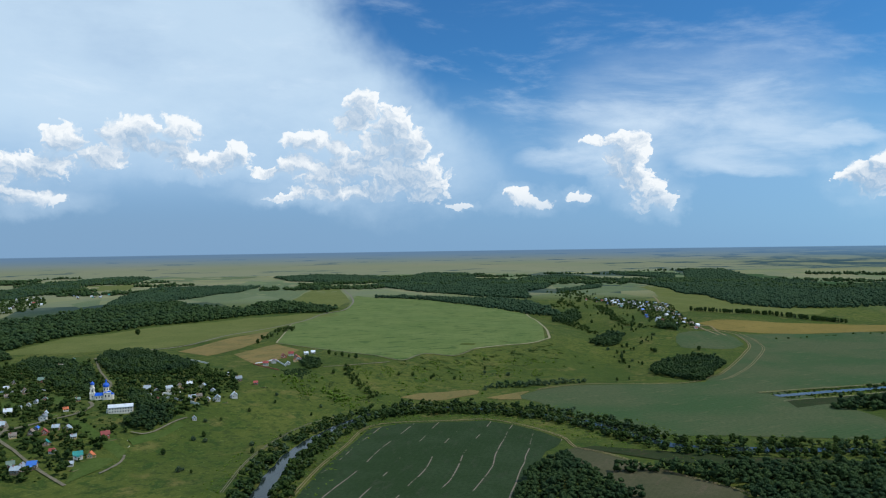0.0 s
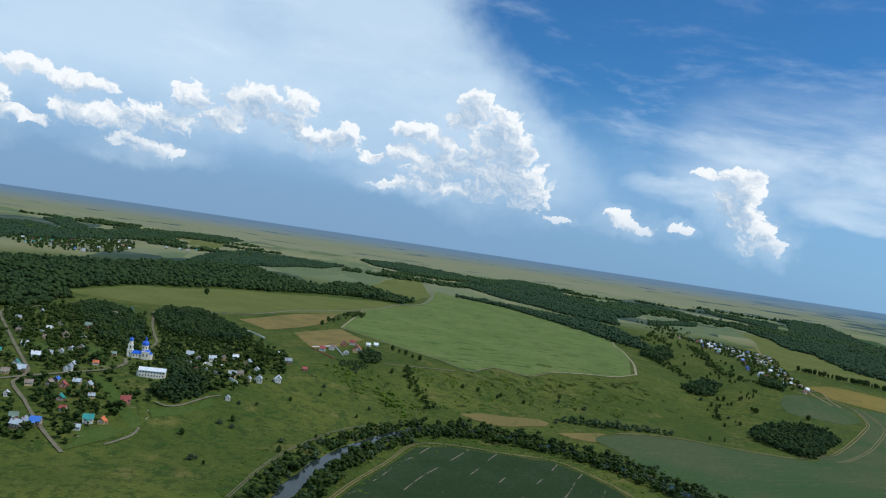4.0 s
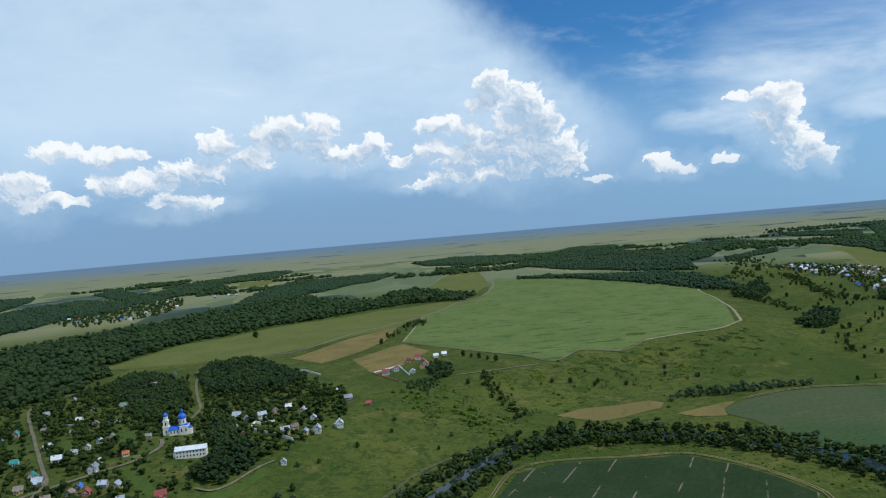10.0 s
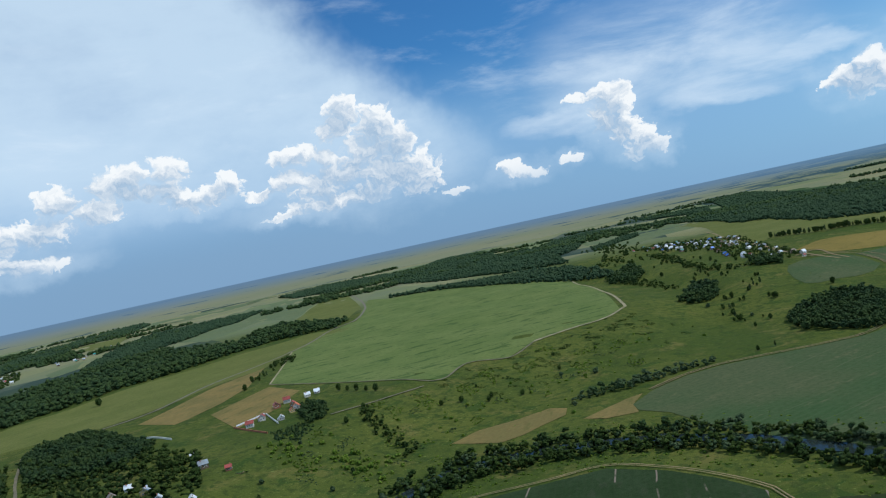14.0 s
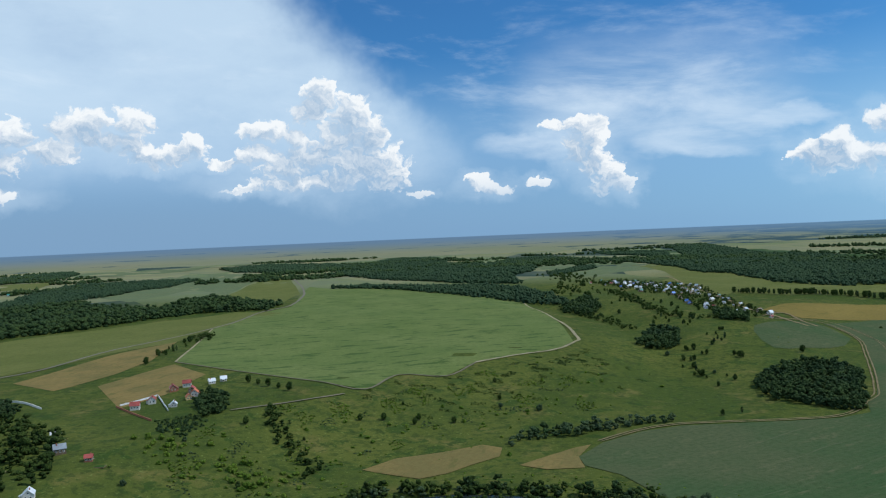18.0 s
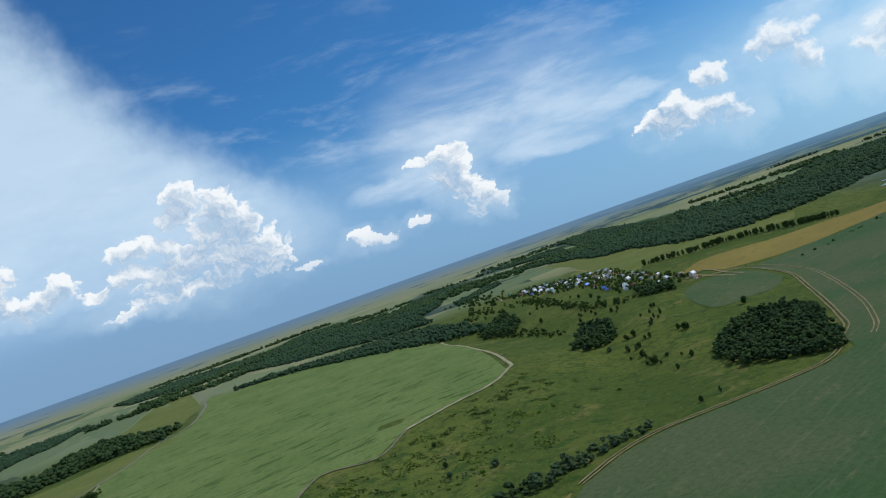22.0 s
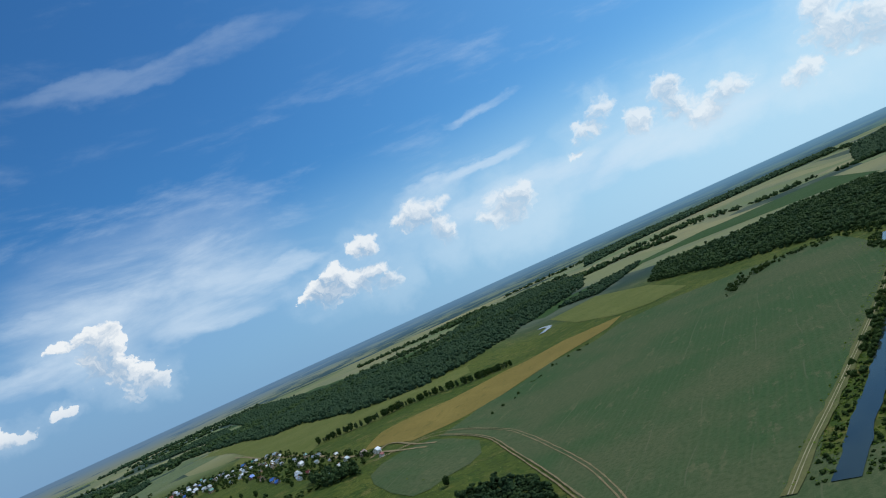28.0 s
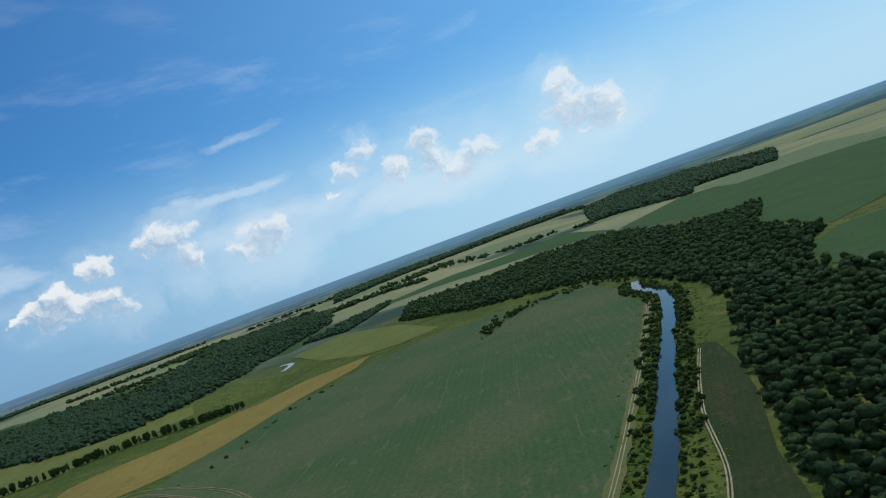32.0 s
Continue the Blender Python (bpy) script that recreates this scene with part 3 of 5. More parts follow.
SHRUBS = [clumps(4, RNG, 2.0, 3.0, 0.2, 1.7) for i in range(4)]

# ---- the ground ----
rings = [0, 30] + list(range(60, 2300, 26)) + list(range(2300, 3200, 90)) + list(range(3200, 7400, 400))
spokes = 300
verts, faces = [(150.0, 900.0, float(land(150, 900)))], []
for r in rings[1:]:
    a = np.arange(spokes) * 2 * np.pi / spokes
    x, y = 150 + r * np.sin(a), 900 + r * np.cos(a)
    verts += list(zip(x.tolist(), y.tolist(), land(x, y).tolist()))
for i in range(spokes):
    faces.append((0, 1 + (i + 1) % spokes, 1 + i))
    for k in range(len(rings) - 2):
        p, q = 1 + k * spokes, 1 + (k + 1) * spokes
        faces.append((p + i, p + (i + 1) % spokes, q + (i + 1) % spokes, q + i))
tagged(mesh_object("ground", verts, faces, GRASS, smooth=True), "rolling grassland with dry patches and distant plots", "ground", kind="structure")

# ---- fields ----
KEEP_OPEN = [[(1255, 4654), (1452, 4424), (1788, 4430), (1651, 3507), (1823, 3255), (1655, 3070), (1476, 3300), (1426, 3789), (1404, 4037), (1055, 3684)], [(-2880, 3769), (-3399, 4565), (-2996, 4426), (-2847, 4527), (-2766, 4239), (-2511, 3527)], [(-2498, 3638), (-2472, 3835), (-2185, 3573), (-2039, 3461), (-1881, 3146), (-2102, 3356), (-2381, 3587)], [(-2516, 4983), (-1997, 4978), (-958, 5287), (-988, 5473), (-1369, 4310), (-1711, 4484), (-2189, 4719)], [(-1005, 2881), (-1116, 3838), (-1103, 4328), (-675, 3855), (-605, 3670), (-546, 2686), (-722, 3010), (-766, 2547)], [(-324, 1472), (-368, 1830), (-341, 2045), (-287, 2200), (-324, 2708), (-329, 2861), (-243, 2702), (-74, 2635), (151, 2272), (229, 2158), (225, 1771), (194, 1487), (161, 1439), (54, 1378), (15, 1321), (-37, 1326), (-70, 1256), (-111, 1281), (-200, 1363)], [(1608, 2493), (1777, 2536), (2215, 2497), (2567, 2458), (2834, 2096), (2261, 1695), (2293, 1962), (2254, 2356), (2148, 2449), (1743, 2327), (1702, 2421), (1589, 2398)]]
drape("barley_field", [(-324, 1472), (-368, 1830), (-341, 2045), (-287, 2200), (-324, 2708), (-329, 2861), (-243, 2702), (-74, 2635), (151, 2272), (229, 2158), (225, 1771), (194, 1487), (161, 1439), (54, 1378), (15, 1321), (-37, 1326), (-70, 1256), (-111, 1281), (-200, 1363)], BARLEY, 0.300, "pale green field of unripe grain with lodged streaks", "field")
drape("olive_field", [(-818, 1375), (-794, 1627), (-602, 1905), (-393, 2131), (-282, 2065), (-372, 1836), (-387, 1695), (-465, 1513), (-548, 1410), (-658, 1383)], OLIVE, 0.312, "olive green hay field beside the forest", "field")
drape("stubble_field", [(-481, 1377), (-437, 1543), (-389, 1697), (-359, 1485), (-373, 1406), (-410, 1321)], STUBBLE, 0.324, "mown ochre strip beside the road", "field")
drape("ochre_field", [(-369, 1337), (-319, 1448), (-259, 1367), (-274, 1269), (-300, 1214)], STUBBLE, 0.336, "ochre mown field behind the hamlet", "field")
drape("triangle_field", [(-531, 2643), (-610, 3771), (-518, 3645), (-322, 2607), (-329, 2221), (-466, 2501)], OLIVE, 0.348, "striped green field inside the road bend", "field")
drape("pale_field", [(-1005, 2881), (-1116, 3838), (-1103, 4328), (-675, 3855), (-605, 3670), (-546, 2686), (-722, 3010), (-766, 2547)], PALE, 0.360, "pale grey-green field between woods", "field")
drape("potato_field", [(-132, 557), (-126, 646), (-117, 727), (-101, 808), (-88, 880), (-58, 904), (6, 911), (48, 915), (84, 887), (107, 857), (125, 822), (116, 796), (101, 775), (77, 700), (58, 639), (28, 553)], ROWS, 0.372, "dark green row crop with bare strips", "field")
drape("rape_field", [(104, 1064), (132, 1099), (173, 1126), (212, 1137), (262, 1135), (311, 1133), (354, 1134), (389, 1147), (409, 1185), (434, 1209), (462, 1254), (501, 1321), (555, 1420), (600, 1504), (612, 1570), (606, 1612), (738, 1689), (850, 1715), (935, 1738), (1010, 1700), (1117, 1725), (1205, 1665), (1260, 1560), (1300, 1460), (1310, 1410), (1249, 1362), (1133, 1277), (1040, 1225), (981, 1199), (868, 1174), (770, 1148), (684, 1126), (617, 1107), (522, 1079), (476, 1062), (498, 1000), (512, 900), (490, 830), (454, 803), (367, 817), (311, 828), (251, 831), (208, 851), (172, 893), (137, 972), (124, 1017), (104, 1042)], RAPE, 0.384, "bluish green crop field with wheel tracks", "field")
drape("corner_field", [(481, 1573), (512, 1597), (559, 1613), (594, 1612), (600, 1576), (594, 1520), (555, 1470), (525, 1452), (488, 1443), (461, 1434), (445, 1441), (448, 1483), (464, 1540)], RAPE, 0.396, "small bluish green field below the hill village", "field")
drape("wheat_field", [(570, 1738), (599, 1771), (640, 1805), (782, 1825), (967, 1880), (1110, 1868), (1195, 1785), (1101, 1742), (962, 1740), (850, 1722), (799, 1704), (662, 1664), (592, 1648)], WHEAT, 0.408, "ripe golden grain strip along the slope", "field")
drape("far_meadow", [(816, 2548), (928, 2474), (944, 2115), (1046, 2094), (985, 2010), (865, 1950), (740, 1962), (667, 2069), (571, 1954), (644, 2460), (753, 2641)], OLIVE, 0.420, "yellowish green meadow behind the tree row", "field")
drape("hill_field", [(486, 3601), (737, 3812), (935, 3881), (792, 2963), (631, 2865), (445, 2764)], PALE, 0.432, "pale green field on the hill", "field")
drape("tan_patch", [(-63, 1060), (-38, 1084), (-1, 1096), (34, 1112), (49, 1100), (44, 1077), (20, 1059), (1, 1042), (-20, 1033), (-41, 1046)], STUBBLE, 0.444, "tan patch of dry reeds by the river", "field")
drape("tan_wedge", [(56, 1052), (79, 1069), (105, 1088), (121, 1095), (104, 1064), (103, 1037), (74, 1038)], STUBBLE, 0.456, "tan mown wedge at the field corner", "field")
drape("plough_strip", [(790, 1102), (783, 1085), (723, 1057), (647, 1030), (556, 1006), (512, 988), (476, 976), (440, 960), (446, 1003), (480, 1013), (543, 1028), (618, 1056), (714, 1083)], STRIP, 0.468, "dark green row crop between river and forest", "field")
drape("bean_strip", [(117, 776), (135, 790), (160, 760), (205, 702), (245, 648), (257, 569), (150, 573), (152, 664), (139, 697), (120, 744)], BEAN, 0.480, "dark brownish row crop beside the near wood", "field")
drape("west_field", [(-2880, 3769), (-3399, 4565), (-2996, 4426), (-2847, 4527), (-2766, 4239), (-2511, 3527)], PALE, 0.492, "pale green field among the western woods", "field")
drape("pale_tongue", [(-2498, 3638), (-2472, 3835), (-2185, 3573), (-2039, 3461), (-1881, 3146), (-2102, 3356), (-2381, 3587)], PALE, 0.504, "pale green tongue of field between woods", "field")
drape("plain_field", [(-2516, 4983), (-1997, 4978), (-958, 5287), (-988, 5473), (-1369, 4310), (-1711, 4484), (-2189, 4719)], PALE, 0.516, "broad pale green field on the plain", "field")
drape("mown_field", [(-1858, 3919), (-1620, 4093), (-1459, 3510), (-1627, 3475)], OLIVE, 0.528, "yellowish mown field beside the far village", "field")
drape("gap_field", [(-1280, 2610), (-1299, 2888), (-1160, 2561), (-1191, 2482)], PALE, 0.540, "small pale field in a forest gap", "field")
drape("beyond_field", [(1255, 4654), (1452, 4424), (1788, 4430), (1651, 3507), (1823, 3255), (1655, 3070), (1476, 3300), (1426, 3789), (1404, 4037), (1055, 3684)], GREEN, 0.552, "bright green strip of crop beyond the forest", "field")
drape("east_field", [(2230, 1676), (2734, 1628), (2655, 1260), (2483, 1004), (1361, 977), (1241, 1036), (1464, 1159), (1826, 1217), (1783, 1271)], GREEN, 0.564, "fresh green field beyond the forest", "field")
drape("pale_strip", [(2854, 1590), (3195, 1468), (3251, 1238), (2828, 1024), (2525, 1005), (2549, 1202), (2515, 1400)], PALE, 0.576, "pale yellow-green strip beyond the forest", "field")
drape("clearing_field", [(1127, 1045), (1206, 1027), (1237, 974), (907, 953), (999, 1030)], GREEN, 0.588, "green field in a forest clearing", "field")
drape("long_field", [(1608, 2493), (1777, 2536), (2215, 2497), (2567, 2458), (2834, 2096), (2261, 1695), (2293, 1962), (2254, 2356), (2148, 2449), (1743, 2327), (1702, 2421), (1589, 2398)], GREEN, 0.600, "long green field between the woods", "field")
drape("river_meadow", [(1495, 2283), (1672, 2265), (1512, 1953), (1305, 1705), (1228, 1742), (1214, 1810), (1293, 1998)], OLIVE, 0.612, "yellowish meadow by the distant river", "field")
drape("hayfield", [(807, 3279), (1037, 3250), (916, 2442), (993, 2180), (851, 1937), (764, 2064), (725, 2210), (660, 2259), (789, 2899)], OLIVE, 0.624, "yellowish hay field near the hill village", "field")

drape("river_strip", [(136, 786), (174, 762), (219, 730), (270, 722), (398, 706), (404, 724), (282, 748), (206, 774), (153, 794)], STRIP, 0.636, "narrow dark row crop between track and river", "field")
for k, outline in enumerate([[(-609, 913), (-593, 949), (-553, 910), (-563, 885), (-586, 889)], [(-411, 833), (-399, 841), (-361, 803), (-320, 771), (-320, 751), (-364, 787)], [(-340, 686), (-326, 720), (-323, 749), (-343, 746), (-351, 722)], [(-447, 719), (-444, 728), (-395, 678), (-397, 668)], [(-330, 796), (-322, 813), (-306, 839), (-302, 869), (-293, 863), (-302, 820), (-320, 785)], [(-538, 915), (-534, 940), (-496, 895), (-502, 873)], [(-495, 953), (-481, 972), (-444, 912), (-461, 906)]]):
    drape("lawn", outline, LAWN, 0.30 + 0.005 * k, "mown green lawn between village gardens", "lawn", step=12)

# ---- roads and tracks ----
ribbon("asphalt_road", [(-539, 1397), (-485, 1480), (-428, 1706), (-370, 1848), (-340, 2070), (-295, 2252), (-327, 2712), (-524, 3715)], 6, ASPHALT, 0.72, "grey country road across the plateau", "road")
ribbon("field_track", [(229, 2158), (225, 1771), (208, 1530), (196, 1486), (160, 1435), (120, 1412), (54, 1375)], 4.5, SOIL, 0.74, "pale dirt track round the grain field", "track")
ribbon("field_margin", [(54, 1375), (15, 1319), (-37, 1323), (-70, 1258), (-111, 1279), (-200, 1358), (-323, 1467)], 2.6, LANE, 0.742, "overgrown path along the foot of the grain field", "track")
ribbon("field_road", [(-323, 1467), (-345, 1640), (-368, 1830)], 3.2, SOIL, 0.744, "pale dirt track beside the copse", "track")
ribbon("headland_track", [(520, 1625), (606, 1626), (613, 1570), (599, 1506), (554, 1420), (500, 1321), (461, 1254), (433, 1209), (408, 1186), (386, 1160), (354, 1140), (311, 1138), (262, 1141), (212, 1143), (173, 1131), (130, 1103)], 5.5, DIRT, 0.76, "worn brown track round the grove", "track", rough=0.4, ruts=2, rut=1.5)
ribbon("curved_track", [(560, 1628), (605, 1640), (629, 1632), (637, 1576), (625, 1505), (596, 1440), (548, 1350), (501, 1268), (465, 1215), (439, 1180), (418, 1160)], 5, DIRT, 0.78, "bare curved wheel track in the crop", "track", rough=0.4, ruts=2, rut=1.2)
ribbon("hill_road", [(727, 2667), (633, 2221), (617, 2063), (561, 1795), (551, 1644), (567, 1583)], 6, DIRT, 0.80, "dirt road above the hill village", "road")
ribbon("village_road", [(-699, 1166), (-696, 1114), (-694, 1074), (-578, 939), (-494, 844), (-461, 806), (-455, 777), (-422, 749), (-391, 722), (-361, 698), (-338, 680)], 3.4, LANE, 0.82, "pale gravel village street", "road")
ribbon("church_road", [(-486, 757), (-473, 771), (-456, 797), (-438, 821), (-424, 841), (-413, 862), (-414, 899), (-431, 927)], 4, LANE, 0.84, "pale gravel street below the church", "road")
ribbon("lane", [(-596, 1304), (-534, 1183), (-494, 1114), (-462, 1059), (-445, 1000)], 3.2, LANE, 0.86, "pale lane beside the old trees", "road")
ribbon("slope_path", [(-187, 1176), (-145, 1197), (-116, 1219), (-90, 1239)], 2.5, LANE, 0.88, "thin path across the slope", "path")
ribbon("park_path", [(-335, 815), (-323, 815), (-315, 827), (-310, 847), (-305, 868), (-298, 884)], 2.2, LANE, 0.885, "pale footpath below the park trees", "path")
ribbon("garden_path", [(-322, 712), (-318, 727), (-315, 743), (-318, 760)], 2.4, LANE, 0.887, "pale footpath at the village edge", "path")
ribbon("bank_track", [(-193, 659), (-195, 761), (-181, 854), (-162, 909), (-137, 943)], 3, LANE, 0.90, "pale two-wheel track along the river bank", "track", ruts=2, rut=0.9)
ribbon("field_edge", [(-130, 642), (-121, 727), (-105, 810), (-92, 885), (-60, 910), (6, 916), (50, 921), (88, 890), (111, 860), (129, 824), (133, 790), (160, 765), (200, 705), (245, 650), (262, 610)], 3.5, DIRT, 0.92, "dirt track round the dark field", "track", ruts=2, rut=1.0)
ribbon("river_path", [(442, 1002), (480, 1013), (543, 1028), (618, 1056), (688, 1076), (772, 1096)], 2.6, SOIL, 0.94, "pale track along the row crop", "track", ruts=2, rut=0.9)
ribbon("headland", [(1020, 1215), (818, 1157), (672, 1119), (565, 1092), (489, 1074), (432, 1058)], 9, DRYGRASS, 0.96, "dry mown headland along the river field", "track")
ribbon("wheat_road", [(529, 1648), (583, 1692), (576, 1616), (584, 1587)], 5, DIRT, 0.98, "dirt road at the grain strip", "road")
ribbon("river", [(-120, 470), (-150, 570), (-158, 670), (-158, 738), (-152, 800), (-140, 850), (-118, 905), (-92, 955), (-50, 982), (0, 985), (50, 974), (100, 955), (150, 915), (190, 860), (222, 805), (260, 777), (330, 770), (430, 760), (520, 752), (620, 730), (720, 690)], 15.5, WATER, 0, "calm dark river between overgrown banks", "river", level=-13.2)
ribbon("river_reach", [(446, 1034), (480, 1043), (517, 1053), (556, 1063), (597, 1075), (657, 1091), (738, 1114), (846, 1143), (980, 1180), (1065, 1213), (1130, 1262), (1200, 1290)], 15.5, WATER, 0, "calm dark straight reach of the river", "river", level=-13.15)
ribbon("far_river", [(1290, 2110), (1335, 2135), (1375, 2170), (1385, 2215)], 15, WATER, 0, "distant bend of the river glinting in the woods", "river", level=-12.6)
ribbon("headland_ruts", [(1020, 1215), (818, 1157), (672, 1119), (565, 1092), (489, 1074), (432, 1058)], 3.0, SOIL, 1.15, "pale wheel ruts along the river field", "track", ruts=2, rut=0.7)

# ---- woods ----

def wood(name, gap, outline, label, kinds, low=0.8, top=1.25):
    rng = np.random.default_rng(len(name) * 7 + int(abs(outline[0][0])))
    px, py = scatter(outline, gap, rng)
    size = 0.66 if kinds is FAR_CROWNS else 0.84 if kinds is MID_CROWNS else 1.0
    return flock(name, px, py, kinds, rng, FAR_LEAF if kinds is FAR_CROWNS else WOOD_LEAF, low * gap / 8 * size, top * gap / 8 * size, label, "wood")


wood("west_forest", 12, [(-1217, 1538), (-1201, 1753), (-1143, 1883), (-1065, 2160), (-1030, 2455), (-914, 2600), (-781, 2397), (-599, 2267), (-591, 2487), (-510, 2531), (-383, 2285), (-319, 2308), (-329, 2124), (-486, 2146), (-588, 1981), (-797, 1669), (-820, 1497), (-821, 1386), (-774, 1319), (-702, 1169), (-717, 1106), (-736, 1046), (-749, 1023)], "dense dark green mixed forest behind the village", MID_CROWNS)
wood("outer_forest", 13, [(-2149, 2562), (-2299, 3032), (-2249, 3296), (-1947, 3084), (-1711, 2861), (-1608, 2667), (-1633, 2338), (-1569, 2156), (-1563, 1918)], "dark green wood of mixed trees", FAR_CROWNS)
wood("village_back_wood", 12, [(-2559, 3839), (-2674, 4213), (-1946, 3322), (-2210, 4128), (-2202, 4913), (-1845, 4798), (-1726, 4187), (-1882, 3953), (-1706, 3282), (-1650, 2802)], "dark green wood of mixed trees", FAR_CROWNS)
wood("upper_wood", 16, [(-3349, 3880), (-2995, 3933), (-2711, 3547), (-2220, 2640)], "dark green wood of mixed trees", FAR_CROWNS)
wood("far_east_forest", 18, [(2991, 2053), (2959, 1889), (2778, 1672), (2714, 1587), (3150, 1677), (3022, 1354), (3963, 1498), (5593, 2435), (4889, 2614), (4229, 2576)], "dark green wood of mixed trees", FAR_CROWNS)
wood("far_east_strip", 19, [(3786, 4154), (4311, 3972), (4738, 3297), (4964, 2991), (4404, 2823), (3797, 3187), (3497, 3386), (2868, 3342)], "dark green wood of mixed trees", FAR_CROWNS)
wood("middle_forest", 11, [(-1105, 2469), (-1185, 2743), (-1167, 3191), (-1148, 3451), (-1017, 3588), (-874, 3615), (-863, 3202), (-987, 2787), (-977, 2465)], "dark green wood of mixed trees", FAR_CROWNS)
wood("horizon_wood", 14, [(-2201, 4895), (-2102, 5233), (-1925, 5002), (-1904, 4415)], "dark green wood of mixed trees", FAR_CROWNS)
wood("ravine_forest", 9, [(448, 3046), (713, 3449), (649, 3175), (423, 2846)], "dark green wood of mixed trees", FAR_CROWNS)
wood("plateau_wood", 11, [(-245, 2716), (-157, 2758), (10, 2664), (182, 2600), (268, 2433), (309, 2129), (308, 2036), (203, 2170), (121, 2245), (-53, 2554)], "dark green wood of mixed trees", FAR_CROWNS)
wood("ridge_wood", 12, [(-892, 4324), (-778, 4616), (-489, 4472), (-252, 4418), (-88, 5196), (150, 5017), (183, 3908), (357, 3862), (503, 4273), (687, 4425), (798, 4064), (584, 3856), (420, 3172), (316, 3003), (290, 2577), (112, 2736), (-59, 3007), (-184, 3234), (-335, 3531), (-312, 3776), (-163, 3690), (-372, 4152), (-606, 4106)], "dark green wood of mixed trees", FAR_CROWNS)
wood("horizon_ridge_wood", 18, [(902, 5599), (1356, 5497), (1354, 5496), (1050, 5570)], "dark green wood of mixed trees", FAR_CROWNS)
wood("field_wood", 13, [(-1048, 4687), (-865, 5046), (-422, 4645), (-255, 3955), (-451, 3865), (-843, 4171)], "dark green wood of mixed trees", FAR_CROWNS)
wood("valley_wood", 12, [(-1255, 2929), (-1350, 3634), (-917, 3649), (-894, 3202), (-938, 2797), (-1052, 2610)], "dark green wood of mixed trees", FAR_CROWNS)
wood("grove", 7, [(337, 1262), (330, 1215), (347, 1192), (367, 1163), (388, 1153), (412, 1190), (438, 1240), (476, 1297), (486, 1352), (451, 1370), (400, 1345), (357, 1305)], "dark pine grove inside the track bend", CROWNS)
wood("north_wood", 13, [(1724, 5567), (1853, 5111), (1518, 3722), (1582, 3193), (972, 2143), (916, 2442), (1006, 3114)], "dark green wood of mixed trees", FAR_CROWNS)
wood("strip_wood", 11, [(1047, 4878), (1340, 4447), (1135, 3775), (1007, 4467)], "dark green wood of mixed trees", FAR_CROWNS)
wood("east_forest", 10, [(1058, 1162), (930, 1102), (721, 1052), (645, 1025), (547, 997), (511, 984), (475, 969), (473, 944), (798, 935), (914, 967), (983, 1028), (1137, 1052), (1221, 1041), (1393, 1151), (1770, 1208), (1739, 1262), (1742, 1366), (2136, 1659), (2126, 1864), (1933, 1985), (1895, 2196), (1566, 1992), (1409, 1692), (1360, 1463), (1283, 1334)], "dense dark green broadleaf forest by the river", MID_CROWNS)
wood("far_strip_wood", 17, [(1042, 5955), (1351, 5890), (1836, 5747), (2341, 5540), (2898, 5234), (3378, 4892), (3342, 4920), (3218, 5770), (2496, 5899), (2091, 6529), (1480, 6487), (1034, 5977)], "dark green wood of mixed trees", FAR_CROWNS)
wood("spur_wood", 11, [(1695, 2437), (1940, 2496), (2215, 2497), (2109, 2443), (1701, 2270)], "dark green wood of mixed trees", FAR_CROWNS)
wood("church_wood", 6.5, [(-580, 1269), (-594, 1340), (-558, 1388), (-457, 1287), (-396, 1223), (-395, 1140), (-501, 1146)], "dark grove of old trees beside the lane", CROWNS)
wood("park_wood", 6, [(-681, 1209), (-700, 1302), (-643, 1288), (-553, 1197), (-480, 1056), (-459, 980), (-523, 1024)], "dark stand of trees behind the church", CROWNS)
wood("orchard_wood", 6.5, [(-869, 1325), (-808, 1388), (-742, 1310), (-736, 1214), (-791, 1224)], "dark old orchard at the village edge", CROWNS)
wood("hall_wood", 6.5, [(-408, 973), (-389, 984), (-329, 911), (-310, 882), (-312, 838), (-329, 819), (-353, 839), (-353, 877)], "dark park trees round the long hall", CROWNS)
wood("near_wood", 8, [(142, 704), (218, 714), (283, 705), (411, 713), (315, 546), (244, 548), (249, 646), (212, 694)], "dark green wood of mixed trees", CROWNS)
wood("corner_wood", 7, [(76, 698), (112, 767), (140, 696), (161, 634), (87, 552), (52, 624)], "dark green wood of mixed trees", CROWNS)
wood("hamlet_wood", 5.5, [(-232, 1218), (-231, 1269), (-203, 1232), (-191, 1173), (-207, 1155)], "dark green wood of mixed trees", CROWNS)
wood("hamlet_bushes", 4.5, [(-247, 1150), (-220, 1170), (-197, 1142), (-206, 1100), (-231, 1110)], "rounded green bushes below the hamlet", BUSHES)
wood("valley_forest", 11.5, [(818, 3523), (1067, 3718), (1166, 3630), (1336, 3645), (1262, 3123), (1377, 3088), (1424, 2805), (1743, 3125), (2422, 3740), (2768, 3691), (2384, 2927), (1963, 2562), (1688, 2483), (1521, 2426), (1367, 2303), (1226, 2222), (1078, 2136), (931, 2082), (892, 2150), (848, 2262), (888, 2593), (839, 2690), (894, 3077), (855, 3986)], "dark green wood of mixed trees", FAR_CROWNS)
wood("ravine_wood", 9, [(291, 2019), (350, 2061), (351, 1945), (309, 1848), (271, 1920)], "dark green wood of mixed trees", CROWNS)
wood("slope_wood", 8, [(286, 1503), (349, 1636), (371, 1582), (334, 1478), (299, 1481)], "dark green wood of mixed trees", CROWNS)
